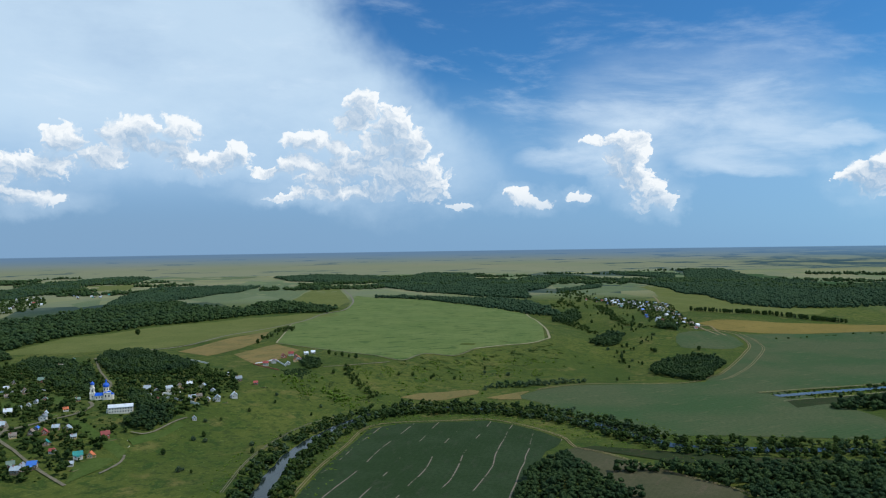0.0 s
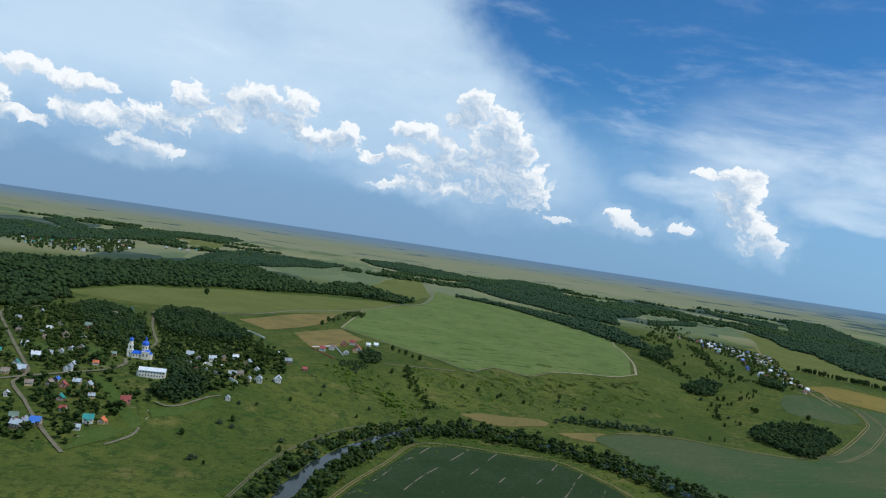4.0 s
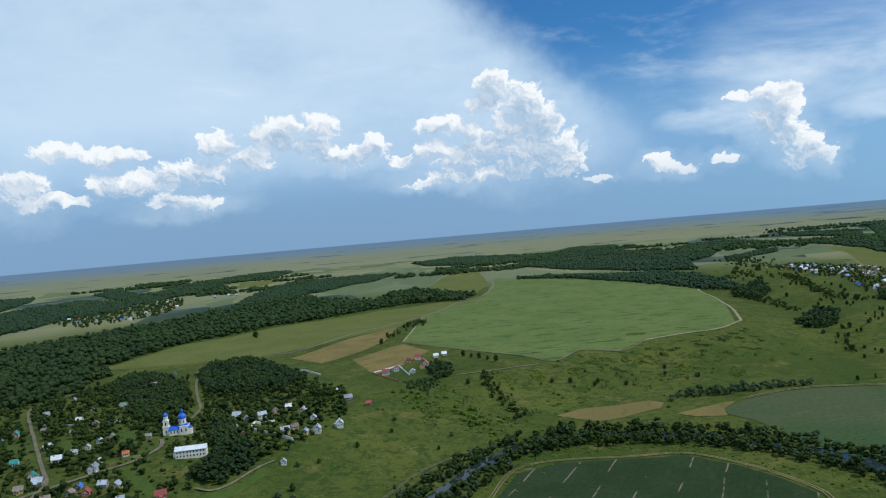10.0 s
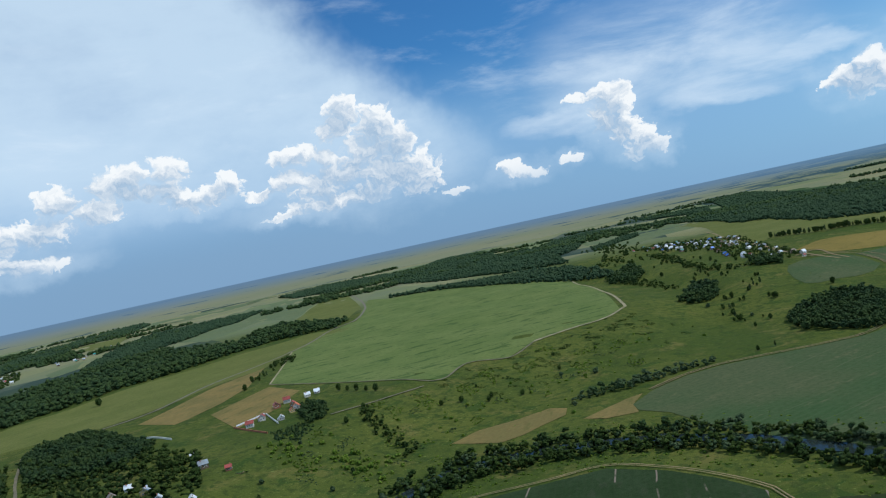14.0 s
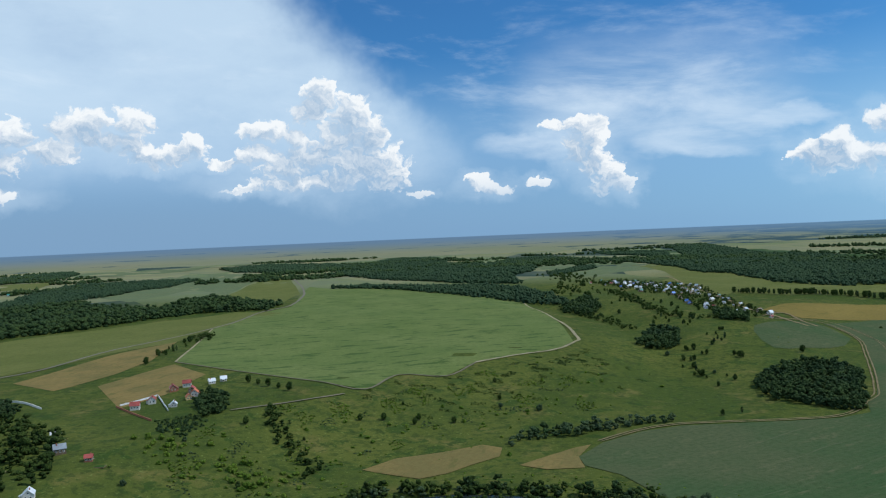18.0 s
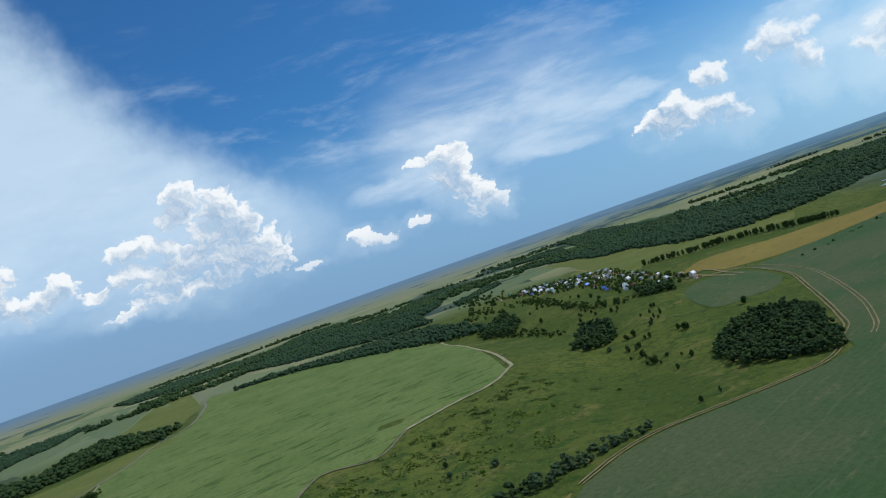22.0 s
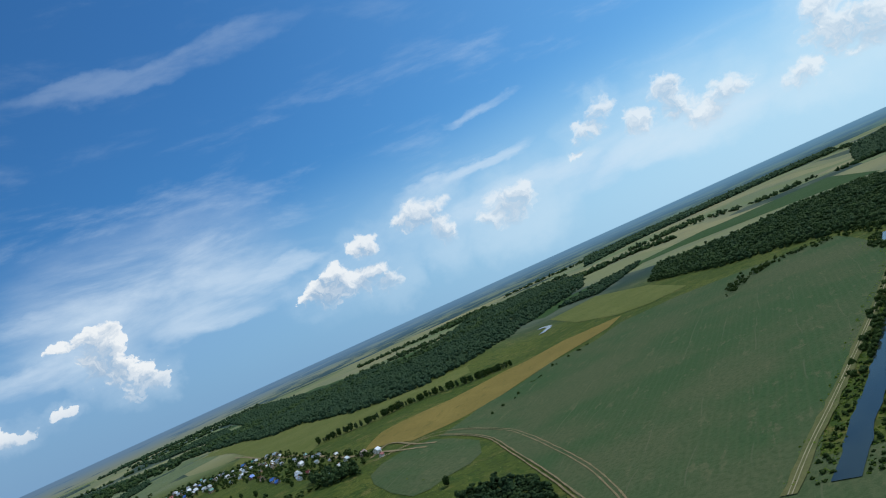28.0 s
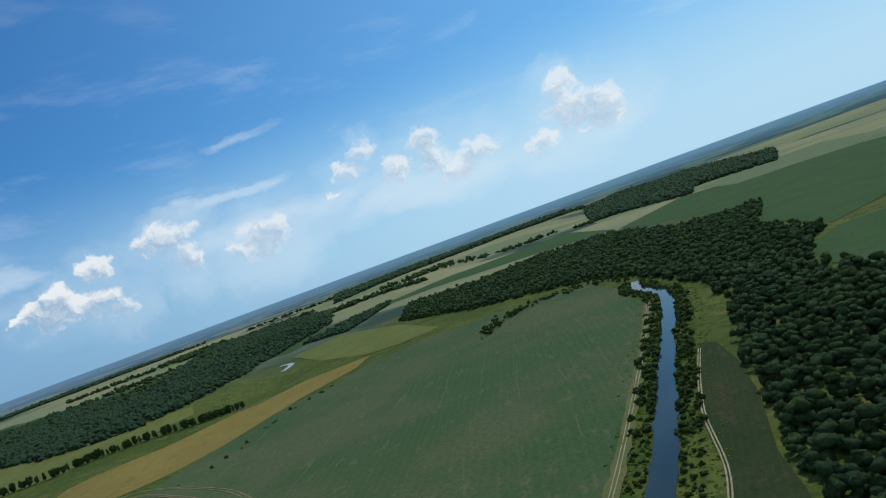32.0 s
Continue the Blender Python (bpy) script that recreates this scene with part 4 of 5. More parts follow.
wood("village_wood", 7, [(483, 1732), (512, 1655), (482, 1595), (454, 1647)], "dark green wood of mixed trees", CROWNS)

# woods on the plain beyond, in one mesh
far_rng = np.random.default_rng(19)
fx, fy = [], []
for i in range(70):
    a, r = far_rng.uniform(-0.75, 1.25), far_rng.uniform(2600, 5000) if i > 12 else far_rng.uniform(2500, 3300)
    cx, cy = r * math.sin(a) - 100, 700 + r * math.cos(a)
    if any(inside(np.array([cx]), np.array([cy]), o)[0] for o in KEEP_OPEN):
        continue
    n, long, deep = int(far_rng.uniform(60, 190)), far_rng.uniform(90, 420), far_rng.uniform(25, 80)
    u, v = far_rng.uniform(-1, 1, n), far_rng.normal(0, 0.45, n)
    ca, sa = math.cos(-a), math.sin(-a)
    fx.append(cx + u * long * ca - v * deep * sa), fy.append(cy + u * long * sa + v * deep * ca)
flock("distant_woods", np.concatenate(fx), np.concatenate(fy), FAR_CROWNS, far_rng, WOOD_LEAF, 0.9, 1.7, "scattered dark woods on the far plain", "woods")

# ---- buildings ----
def box(bm, x0, x1, y0, y1, z0, z1):
    v = [bm.verts.new(p) for p in ((x0, y0, z0), (x1, y0, z0), (x1, y1, z0), (x0, y1, z0), (x0, y0, z1), (x1, y0, z1), (x1, y1, z1), (x0, y1, z1))]
    for f in ((0, 3, 2, 1), (4, 5, 6, 7), (0, 1, 5, 4), (1, 2, 6, 5), (2, 3, 7, 6), (3, 0, 4, 7)):
        bm.faces.new([v[i] for i in f])


def cut(*sides):
    bm = bmesh.new()
    box(bm, *sides)
    return bm


def lathe(bm, profile, sides=16, x=0.0, y=0.0):
    """A turned body from (radius, height) pairs."""
    rings = []
    for r, z in profile:
        rings.append([bm.verts.new((x + r * math.cos(6.28319 * (i + 0.5) / sides), y + r * math.sin(6.28319 * (i + 0.5) / sides), z)) for i in range(sides)])
    for a, b in zip(rings, rings[1:]):
        for i in range(sides):
            bm.faces.new((a[i], a[(i + 1) % sides], b[(i + 1) % sides], b[i]))
    bm.faces.new(rings[0][::-1])
    bm.faces.new(rings[-1])


def turned(profile, sides=16, x=0.0, y=0.0):
    bm = bmesh.new()
    lathe(bm, profile, sides, x, y)
    return bm


def gable_body(w, d, h, rise):
    """Walls with gables, ridge along x."""
    bm = bmesh.new()
    a, b = w / 2, d / 2
    p = [(-a, -b, -1.2), (a, -b, -1.2), (a, b, -1.2), (-a, b, -1.2), (-a, -b, h), (a, -b, h), (a, b, h), (-a, b, h), (-a, 0, h + rise), (a, 0, h + rise)]
    v = [bm.verts.new(q) for q in p]
    for f in ((0, 1, 5, 4), (2, 3, 7, 6), (1, 2, 6, 9, 5), (3, 0, 4, 8, 7), (4, 5, 9, 8), (6, 7, 8, 9), (0, 3, 2, 1)):
        bm.faces.new([v[i] for i in f])
    return bm


def gable_roof(w, d, h, rise, over=0.5, thick=0.18):
    """Two slabs that meet at the ridge, with eaves."""
    bm = bmesh.new()
    a, b = w / 2 + over, d / 2 + over
    low, top = h - rise * over / (d / 2) + 0.06, h + rise + 0.06
    for s in (1, -1):
        p = [(-a, s * b, low), (a, s * b, low), (a, 0, top), (-a, 0, top)]
        u = [bm.verts.new(q) for q in p] + [bm.verts.new((x, y, z + thick)) for x, y, z in p]
        for f in ((0, 1, 2, 3), (7, 6, 5, 4), (0, 4, 5, 1), (1, 5, 6, 2), (3, 7, 4, 0)):
            bm.faces.new([u[i] for i in (f if s > 0 else f[::-1])])
    bmesh.ops.recalc_face_normals(bm, faces=bm.faces[:])
    return bm


def window(parent, x, y, z, w, h, face):
    """A window set on a wall that looks along face (0: -y, 1: +x, 2: +y, 3: -x)."""
    turn = Matrix.Translation((x, y, z)) @ Matrix.Rotation(face * math.pi / 2, 4, "Z")
    bm = bmesh.new()
    for s in ((-w / 2 - 0.12, -w / 2, -h / 2, h / 2), (w / 2, w / 2 + 0.12, -h / 2, h / 2), (-w / 2 - 0.12, w / 2 + 0.12, h / 2, h / 2 + 0.14), (-w / 2 - 0.12, w / 2 + 0.12, -h / 2 - 0.14, -h / 2)):
        box(bm, s[0], s[1], -0.10, 0.02, s[2], s[3])
    bm.transform(turn)
    frame_ob = part("window", bm, TRIM, parent)
    bm = cut(-w / 2, w / 2, -0.05, 0.01, -h / 2, h / 2)
    bm.transform(turn)
    part("pane", bm, GLASS, frame_ob)


def house(w, d, h, rise, wall, roof, label, porch=True):
    top = tagged(new("house"), label, "house")
    part("wall", gable_body(w, d, h, rise), wall, top)
    part("roof", gable_roof(w, d, h, rise), roof, top)
    part("chimney", cut(w * 0.18, w * 0.18 + 0.7, 0.5, 1.2, h + rise * 0.5, h + rise + 0.9), WALL_BRICK, top)
    for x in (-w * 0.3, 0.0, w * 0.3):
        for s, face in ((-1, 0), (1, 2)):
            window(top, x, s * d / 2, h * 0.55, 0.9, 1.2, face)
    for s, face in ((1, 1), (-1, 3)):
        for y in (-d * 0.22, d * 0.22):
            window(top, s * w / 2, y, h * 0.55, 1.0, 1.3, face)
        window(top, s * w / 2, 0, h + rise * 0.32, 0.9, 0.9, face)
    if porch:
        bm = cut(-w * 0.15, w * 0.15, -d / 2 - 2.0, -d / 2 - 0.12, -1.2, h * 0.72)
        part("porch", bm, wall, top)
        bm = bmesh.new()
        v = [bm.verts.new(q) for q in ((-w * 0.19, -d / 2 - 2.4, h * 0.70), (w * 0.19, -d / 2 - 2.4, h * 0.70), (w * 0.19, -d / 2 - 0.02, h * 0.95), (-w * 0.19, -d / 2 - 0.02, h * 0.95))]
        u = [bm.verts.new(q.co + Vector((0, 0, 0.15))) for q in v]
        bm.faces.new(v[::-1]), bm.faces.new(u)
        for i in range(4):
            bm.faces.new((v[i], v[(i + 1) % 4], u[(i + 1) % 4], u[i]))
        part("porch_roof", bm, roof, top)
        bm = cut(-0.45, 0.45, -d / 2 - 2.06, -d / 2 - 1.95, 0.1, 2.1)
        part("door", bm, WALL_LOG, top)
    return top


NAMES = {"g": "grey metal", "t": "teal metal", "r": "dark red", "w": "bright sheet", "b": "brown slate", "n": "grey-green tiled", "o": "orange tiled", "u": "blue sheet"}
WALLS = {"white plastered": WALL_WHITE, "weathered timber": WALL_LOG, "red brick": WALL_BRICK, "ochre boarded": WALL_OCHRE}
PICK = {"g": ("white plastered", "weathered timber", "ochre boarded"), "t": ("weathered timber", "white plastered"), "r": ("weathered timber", "white plastered", "red brick"), "w": ("white plastered",), "b": ("weathered timber", "ochre boarded"), "n": ("red brick",), "o": ("white plastered", "ochre boarded"), "u": ("weathered timber",)}
BUILT = {}
HOUSE_PLACES = []


def settle(roof, places, group, seed, small=1.0, sizes=("small", "middle", "large")):
    """One house of this roof colour at each place, of varying plan, walls and turn."""
    rng = random.Random(seed)
    for x, y in places:
        size = rng.choice(sizes if small > 0.9 else ("small", "middle"))
        wall = rng.choice(PICK[roof])
        key = (roof, size, wall)
        m = pose(x, y, float(land(x, y)) + 0.2, 0, 0, rng.choice((20, 110, 200, 290)) + rng.uniform(-14, 14))
        if key not in BUILT:
            w, d, h, rise = {"small": (5.4, 4.5, 2.5, 2.0), "middle": (6.8, 5.6, 2.8, 2.6), "large": (8.4, 6.6, 4.2, 3.0)}[size]
            ob = house(w, d, h, rise, WALLS[wall], ROOFS[roof], f"{size} {wall} house with a {NAMES[roof]} roof", size != "small")
            ob["group"] = group
            ob.matrix_basis = m
            BUILT[key] = ob
        else:
            ob = copy_thing(BUILT[key], m)
            ob["group"] = group
        HOUSE_PLACES.append((x, y))


settle("r", [(-257, 1039), (-652, 924), (-618, 1116), (-574, 844), (-415, 793), (-385, 750), (-353, 795), (-349, 932)], "houses of the village", 1)
settle("b", [(-593, 972), (-549, 959), (-540, 984), (-604, 1200), (-475, 793), (-440, 779), (-427, 790), (-461, 755), (-352, 1017), (-308, 958)], "houses of the village", 2)
settle("o", [(-432, 872), (-446, 719), (-346, 747)], "houses of the village", 3)
settle("w", [(-313, 1109), (-579, 1010), (-539, 909), (-490, 858), (-439, 749), (-466, 717), (-347, 1040), (-268, 974)], "houses of the village", 4)
settle("g", [(-285, 1056), (-675, 994), (-626, 924), (-618, 940), (-644, 1041), (-665, 1118), (-595, 1056), (-492, 921), (-489, 899), (-492, 884), (-445, 853), (-437, 834), (-583, 843), (-526, 799), (-561, 820), (-467, 805), (-410, 807), (-398, 807), (-382, 787), (-470, 749), (-458, 740), (-430, 720), (-456, 717), (-392, 708), (-393, 701), (-355, 725), (-505, 759), (-393, 1010), (-375, 995), (-362, 1004), (-372, 962), (-320, 1012), (-312, 944), (-294, 948), (-284, 955), (-289, 882), (-299, 986)], "houses of the village", 5)
settle("t", [(-616, 958), (-625, 1287), (-534, 859), (-485, 821), (-400, 767), (-356, 742)], "houses of the village", 6)
settle("n", [(-488, 934), (-448, 934), (-566, 1073), (-555, 833), (-406, 715)], "houses of the village", 7)
settle("u", [(-428, 802), (-385, 714)], "houses of the village", 8)

settle("r", [(-283, 1207), (-275, 1231), (-271, 1284), (-262, 1303), (-247, 1268)], "houses of the hamlet", 12, sizes=("large",))
settle("o", [(-242, 1238), (-240, 1252)], "houses of the hamlet", 13, sizes=("large", "middle"))
settle("w", [(-238, 1311), (-248, 1210), (-228, 1322)], "houses of the hamlet", 14, sizes=("middle",))

# the hill village and the far one: houses strewn along their lanes
def village(corners, count, group, seed, gap):
    rng = random.Random(seed)
    x, y = np.array(corners, float).T
    made = []
    while len(made) < count:
        p = (rng.uniform(x.min(), x.max()), rng.uniform(y.min(), y.max()))
        if inside(np.array([p[0]]), np.array([p[1]]), corners)[0] and all((p[0] - q[0]) ** 2 + (p[1] - q[1]) ** 2 > gap ** 2 for q in made):
            made.append(p)
    for i, p in enumerate(made):
        settle("gggggwwbgbnrgtwu"[rng.randrange(16)], [p], group, seed + i)


HILL = [(455, 2500), (560, 2560), (660, 2230), (612, 2010), (578, 1800), (545, 1640), (480, 1660), (490, 1850), (520, 2080)]
FARV = [(-1584, 2261), (-1688, 2684), (-1616, 3030), (-1431, 2755), (-1283, 2380), (-1358, 2071)]
FARV_EDGE = [(-1506, 3034), (-1507, 3553), (-1320, 3112), (-1349, 2761)]
village(HILL, 80, "houses of the hill village", 11, 12)
village(FARV, 52, "houses of the far village", 23, 18)
village(FARV_EDGE, 14, "houses of the far village", 29, 18)
settle("r", [(535, 1632)], "houses of the hill village", 4)


def church(x, y, turn):
    top = tagged(new("church"), "white church with blue roofs, dome and bell tower", "church")
    # bell tower: square stages, octagon, small dome
    part("tower", cut(-14.5, -8.5, -3, 3, -1.5, 8.5), STONE, top)
    part("tower_stage", cut(-14.0, -9.0, -2.5, 2.5, 8.9, 14.5), STONE, top)
    part("tower_drum", turned([(2.1, 14.5), (2.1, 18.2), (2.35, 18.25), (2.35, 18.6)], 12, -11.5), STONE, top)
    for z, r in ((8.5, 3.3), (14.5, 2.8)):
        part("cornice", cut(-11.5 - r, -11.5 + r, -r, r, z, z + 0.4), TRIM, top)
    part("tower_dome", turned([(2.2, 18.62), (2.5, 19.4), (2.3, 20.4), (1.6, 21.3), (0.7, 21.9), (0.3, 22.6), (0.25, 23.4)], 16, -11.5), BLUE, top, "blue dome of the bell tower")
    for name, px, z in (("tower_cross", -11.5, 23.4), ("dome_cross", 4.0, 24.6)):
        bm = cut(px - 0.12, px + 0.12, -0.12, 0.12, z, z + 2.6)
        box(bm, px - 0.11, px + 0.11, -0.75, 0.75, z + 1.5, z + 1.75)
        part(name, bm, GOLD, top)
    for f, (wx, wy) in ((0, (-11.5, -2.5)), (1, (-9.0, 0)), (2, (-11.5, 2.5)), (3, (-14.0, 0))):
        window(top, wx, wy, 11.6, 1.4, 3.2, f)
    for f, (wx, wy) in ((0, (-11.5, -3)), (2, (-11.5, 3)), (3, (-14.5, 0))):
        window(top, wx, wy, 4.4, 1.2, 2.4, f)
    # refectory between tower and nave
    part("refectory", gable_body(10, 9.5, 5.5, 2.6), STONE, top).matrix_basis = pose(-3.6, 0, 0)
    part("refectory_roof", gable_roof(10, 9.5, 5.5, 2.6, 0.35), BLUE, top, "blue metal gable roof").matrix_basis = pose(-3.6, 0, 0)
    for wx in (-6.6, -3.6, -0.6):
        for s, f in ((-1, 0), (1, 2)):
            window(top, wx, s * 4.75, 3.2, 1.1, 2.4, f)
    # nave, drum and dome
    part("nave", cut(1.5, 9.5, -5.5, 5.5, -1.5, 8.0), STONE, top)
    part("nave_cornice", cut(1.2, 9.8, -5.8, 5.8, 8.0, 8.45), TRIM, top)
    part("nave_roof", turned([(5.9, 8.46), (3.9, 10.0), (3.6, 10.1)], 4, 5.5), BLUE, top, "blue metal hip roof")
    part("drum", turned([(3.5, 9.6), (3.5, 14.6), (3.8, 14.65), (3.8, 15.0)], 16, 4.0), STONE, top)
    part("dome", turned([(3.6, 15.0), (4.0, 16.2), (3.7, 17.8), (2.8, 19.1), (1.5, 20.0), (1.0, 20.4)], 20, 4.0), BLUE, top, "blue main dome")
    part("lantern", turned([(0.9, 20.4), (0.9, 22.0), (1.2, 22.1), (1.0, 23.2), (0.4, 23.9), (0.2, 24.6)], 12, 4.0), BLUE, top)
    for i in range(6):
        a = i * math.pi / 3
        m = Matrix.Translation((4.0 + 3.5 * math.cos(a), 3.5 * math.sin(a), 12.2)) @ Matrix.Rotation(a + math.pi / 2, 4, "Z")
        part("drum_window", cut(-0.45, 0.45, -0.06, 0.05, -1.2, 1.2), GLASS, top).matrix_basis = m
    for wx in (3.5, 7.5):
        for s, f in ((-1, 0), (1, 2)):
            window(top, wx, s * 5.5, 4.4, 1.3, 3.0, f)
    # apse
    part("apse", turned([(3.4, -1.5), (3.4, 5.6)], 14, 9.8), STONE, top)
    part("apse_roof", turned([(3.7, 5.6), (2.2, 6.9), (0.3, 7.7)], 14, 9.8), BLUE, top, "blue conical apse roof")
    top.matrix_basis = pose(x, y, float(land(x, y)) + 0.3, 0, 0, turn)
    return top


def hall(x, y, turn):
    top = tagged(new("hall"), "long cream two-storey hall with a pale metal roof", "building")
    part("wall", gable_body(26, 11.5, 6.6, 2.4), STONE, top)
    part("roof", gable_roof(26, 11.5, 6.6, 2.4, 0.6), ROOFS["w"], top, "pale blue-grey metal roof")
    for z in (1.8, 5.0):
        for i in range(9):
            for s, f in ((-1, 0), (1, 2)):
                window(top, -11.2 + i * 2.8, s * 5.75, z, 1.2, 1.6, f)
        for s, f in ((1, 1), (-1, 3)):
            for wy in (-3.5, 0, 3.5):
                window(top, s * 13.0, wy, z, 1.2, 1.6, f)
    part("porch", cut(-15.0, -13.12, -3, 3, -1.2, 4.0), STONE, top)
    part("door", cut(-15.12, -14.95, -0.8, 0.8, 0, 2.4), WALL_LOG, top)
    top.matrix_basis = pose(x, y, float(land(x, y)) + 0.3, 0, 0, turn)
    return top


church(-424, 948, 20)
hall(-371, 876, 20)


def yard_wall(points, height, mat, label):
    verts, faces = [], []
    line = curved(points, 6)
    for i, p in enumerate(line):
        way = (line[min(i + 1, len(line) - 1)] - line[max(i - 1, 0)]).normalized()
        side = Vector((-way.y, way.x, 0)) * 0.25
        g = float(land(p.x, p.y))
        for q, z in ((p + side, g - 0.6), (p + side, g + height), (p - side, g + height), (p - side, g - 0.6)):
            verts.append((q.x, q.y, z))
        if i:
            a, b = 4 * i - 4, 4 * i
            faces += [(a, b, b + 1, a + 1), (a + 1, b + 1, b + 2, a + 2), (a + 2, b + 2, b + 3, a + 3)]
    faces += [(3, 2, 1, 0), tuple(len(verts) - 4 + i for i in range(4))]
    return tagged(mesh_object("fence", verts, faces, mat), label, "fence")


yard_wall([(-340, 985), (-352, 978), (-361, 985), (-352, 958), (-324, 940), (-299, 930)], 2.6, TRIM, "curving bright white solid yard fence")
yard_wall([(-447, 1271), (-415, 1262), (-379, 1228)], 2.2, TRIM, "straight white solid fence behind the village")
yard_wall([(-306, 1222), (-278, 1186), (-250, 1152)], 1.8, WALL_BRICK, "dark red board fence along the hamlet")
yard_wall([(-304, 1226), (-292, 1245), (-281, 1264)], 1.9, ROOFS["w"], "pale metal fence behind the hamlet")
yard_wall([(-279, 1262), (-264, 1228), (-248, 1192)], 1.9, ROOFS["w"], "pale metal fence between the hamlet gardens")
yard_wall([(-620, 1000), (-570, 995), (-520, 1012)], 2.0, ROOFS["w"], "long pale metal fence between gardens")

# ---- trees ----
def tree(seed, wide, tall, mat, label, name="tree"):
    rng = np.random.default_rng(seed)
    top = tagged(new(name), label, "tree")
    bm = turned([(0.34, -0.8), (0.24, tall * 0.3), (0.10, tall * 0.75)], 7)
    for i in range(4):
        a, z = i * 1.7, tall * (0.28 + 0.09 * i)
        p, q = Vector((0, 0, z)), Vector((wide * 0.55 * math.cos(a), wide * 0.55 * math.sin(a), z + tall * 0.16))
        ring = [[bm.verts.new(c + Vector((r * math.cos(k * 2.09), r * math.sin(k * 2.09), 0))) for k in range(3)] for c, r in ((p, 0.13), (q, 0.04))]
        for k in range(3):
            bm.faces.new((ring[0][k], ring[0][(k + 1) % 3], ring[1][(k + 1) % 3], ring[1][k]))
    part("trunk", bm, BARK, top)
    v, f = clumps(44, rng, wide * 0.80, tall * 0.86, tall * 0.10, wide * 0.30)
    mesh_object("crown", v.tolist(), f.tolist(), mat, top)
    return top


TREES = [tree(31, 3.4, 8.5, TREE_LEAF, "rounded green broadleaf tree on the grass"), tree(32, 2.6, 6.0, TREE_LEAF, "small green broadleaf tree on the grass"), tree(33, 4.2, 11.0, TREE_LEAF, "tall broad dark green tree"), tree(34, 2.2, 9.5, WOOD_LEAF, "slender dark green tree"), tree(35, 3.2, 5.0, WILLOW_LEAF, "low spreading grey-green willow")]
FIRST = set()


def plant(k, x, y, scale=1.0, group="solitary trees on the slopes"):
    m = pose(x, y, float(land(x, y)), 0, 0, random.uniform(0, 360)) @ Matrix.Scale(scale, 4)
    if k in FIRST:
        ob = TREES[k].copy()
        made = copy_thing(TREES[k], m)
        bpy.data.objects.remove(ob)
        made.matrix_basis = m
        made["group"] = group
    else:
        FIRST.add(k)
        TREES[k].matrix_basis = m
        TREES[k]["group"] = group


plant(2, -668, 1662, 1.3)
plant(2, 470, 1418, 0.9)
for i in range(5):
    plant(i % 2, -197 + 13 * i, 1302 - 14 * i)
SLOPES = {
    "river": ([(-150, 1010), (-60, 1120), (60, 1180), (180, 1230), (60, 1340), (-60, 1230), (-170, 1150), (-240, 1050)], 14, (1, 1, 4)),
    "village": ([(-330, 690), (-190, 700), (-170, 900), (-150, 1010), (-240, 1040), (-290, 900)], 18, (1, 1, 4)),
    "ravine": ([(290, 1240), (330, 1240), (345, 1340), (400, 1440), (430, 1600), (400, 1720), (350, 1700), (365, 1560), (335, 1470), (300, 1470), (300, 1360)], 14, (1, 1, 4)),
    "hill": ([(400, 1600), (470, 1640), (480, 1850), (430, 2100), (340, 2150), (330, 1850)], 14, (0, 1, 1)),
    "copse": ([(-365, 1446), (-355, 1446), (-345, 1720), (-375, 1720)], 16, (0, 1, 3)),
}
crng = random.Random(21)
for cx, cy, many in ((342, 1462, 4), (326, 1425, 5), (317, 1388, 4), (312, 1343, 4), (389, 1406, 2), (352, 1429, 2), (307, 1285, 1), (266, 1159, 1), (400, 1500, 3), (372, 1468, 2), (282, 1163, 1), (420, 1560, 2), (405, 1640, 2), (385, 1720, 3), (375, 1590, 2)):
    for i in range(many):
        plant(crng.choice((0, 1, 3)), cx + crng.gauss(0, 4.5), cy + crng.gauss(0, 7), crng.uniform(0.6, 1.0))
rng = random.Random(8)
for name, (outline, count, kinds) in SLOPES.items():
    x, y = np.array(outline, float).T
    left = count
    while left:
        px, py = rng.uniform(x.min(), x.max()), rng.uniform(y.min(), y.max())
        if inside(np.array([px]), np.array([py]), outline)[0]:
            plant(rng.choice(kinds), px, py, rng.uniform(0.55, 1.15))
            left -= 1
for i in range(90):
    t = i / 89
    plant(rng.choice((2, 3)), 657 + 340 * t + rng.uniform(-5, 5), 2059 - 150 * t - 60 * math.sin(3.1 * t) + rng.uniform(-5, 5), rng.uniform(0.9, 1.3), "row of trees along the grain strip")

STREETS = [[(-699, 1166), (-694, 1074), (-578, 939), (-494, 844), (-461, 806), (-455, 777), (-422, 749), (-391, 722), (-361, 698), (-338, 680)], [(-486, 757), (-456, 797), (-424, 841), (-413, 862), (-414, 899), (-431, 927)], [(-596, 1304), (-534, 1183), (-494, 1114), (-462, 1059), (-445, 1000)], [(-411, 833), (-361, 800), (-320, 765)], [(-600, 925), (-565, 905)], [(-535, 928), (-500, 885)], [(-490, 960), (-452, 909)], [(-322, 808), (-300, 860)], [(-338, 700), (-330, 745)]]
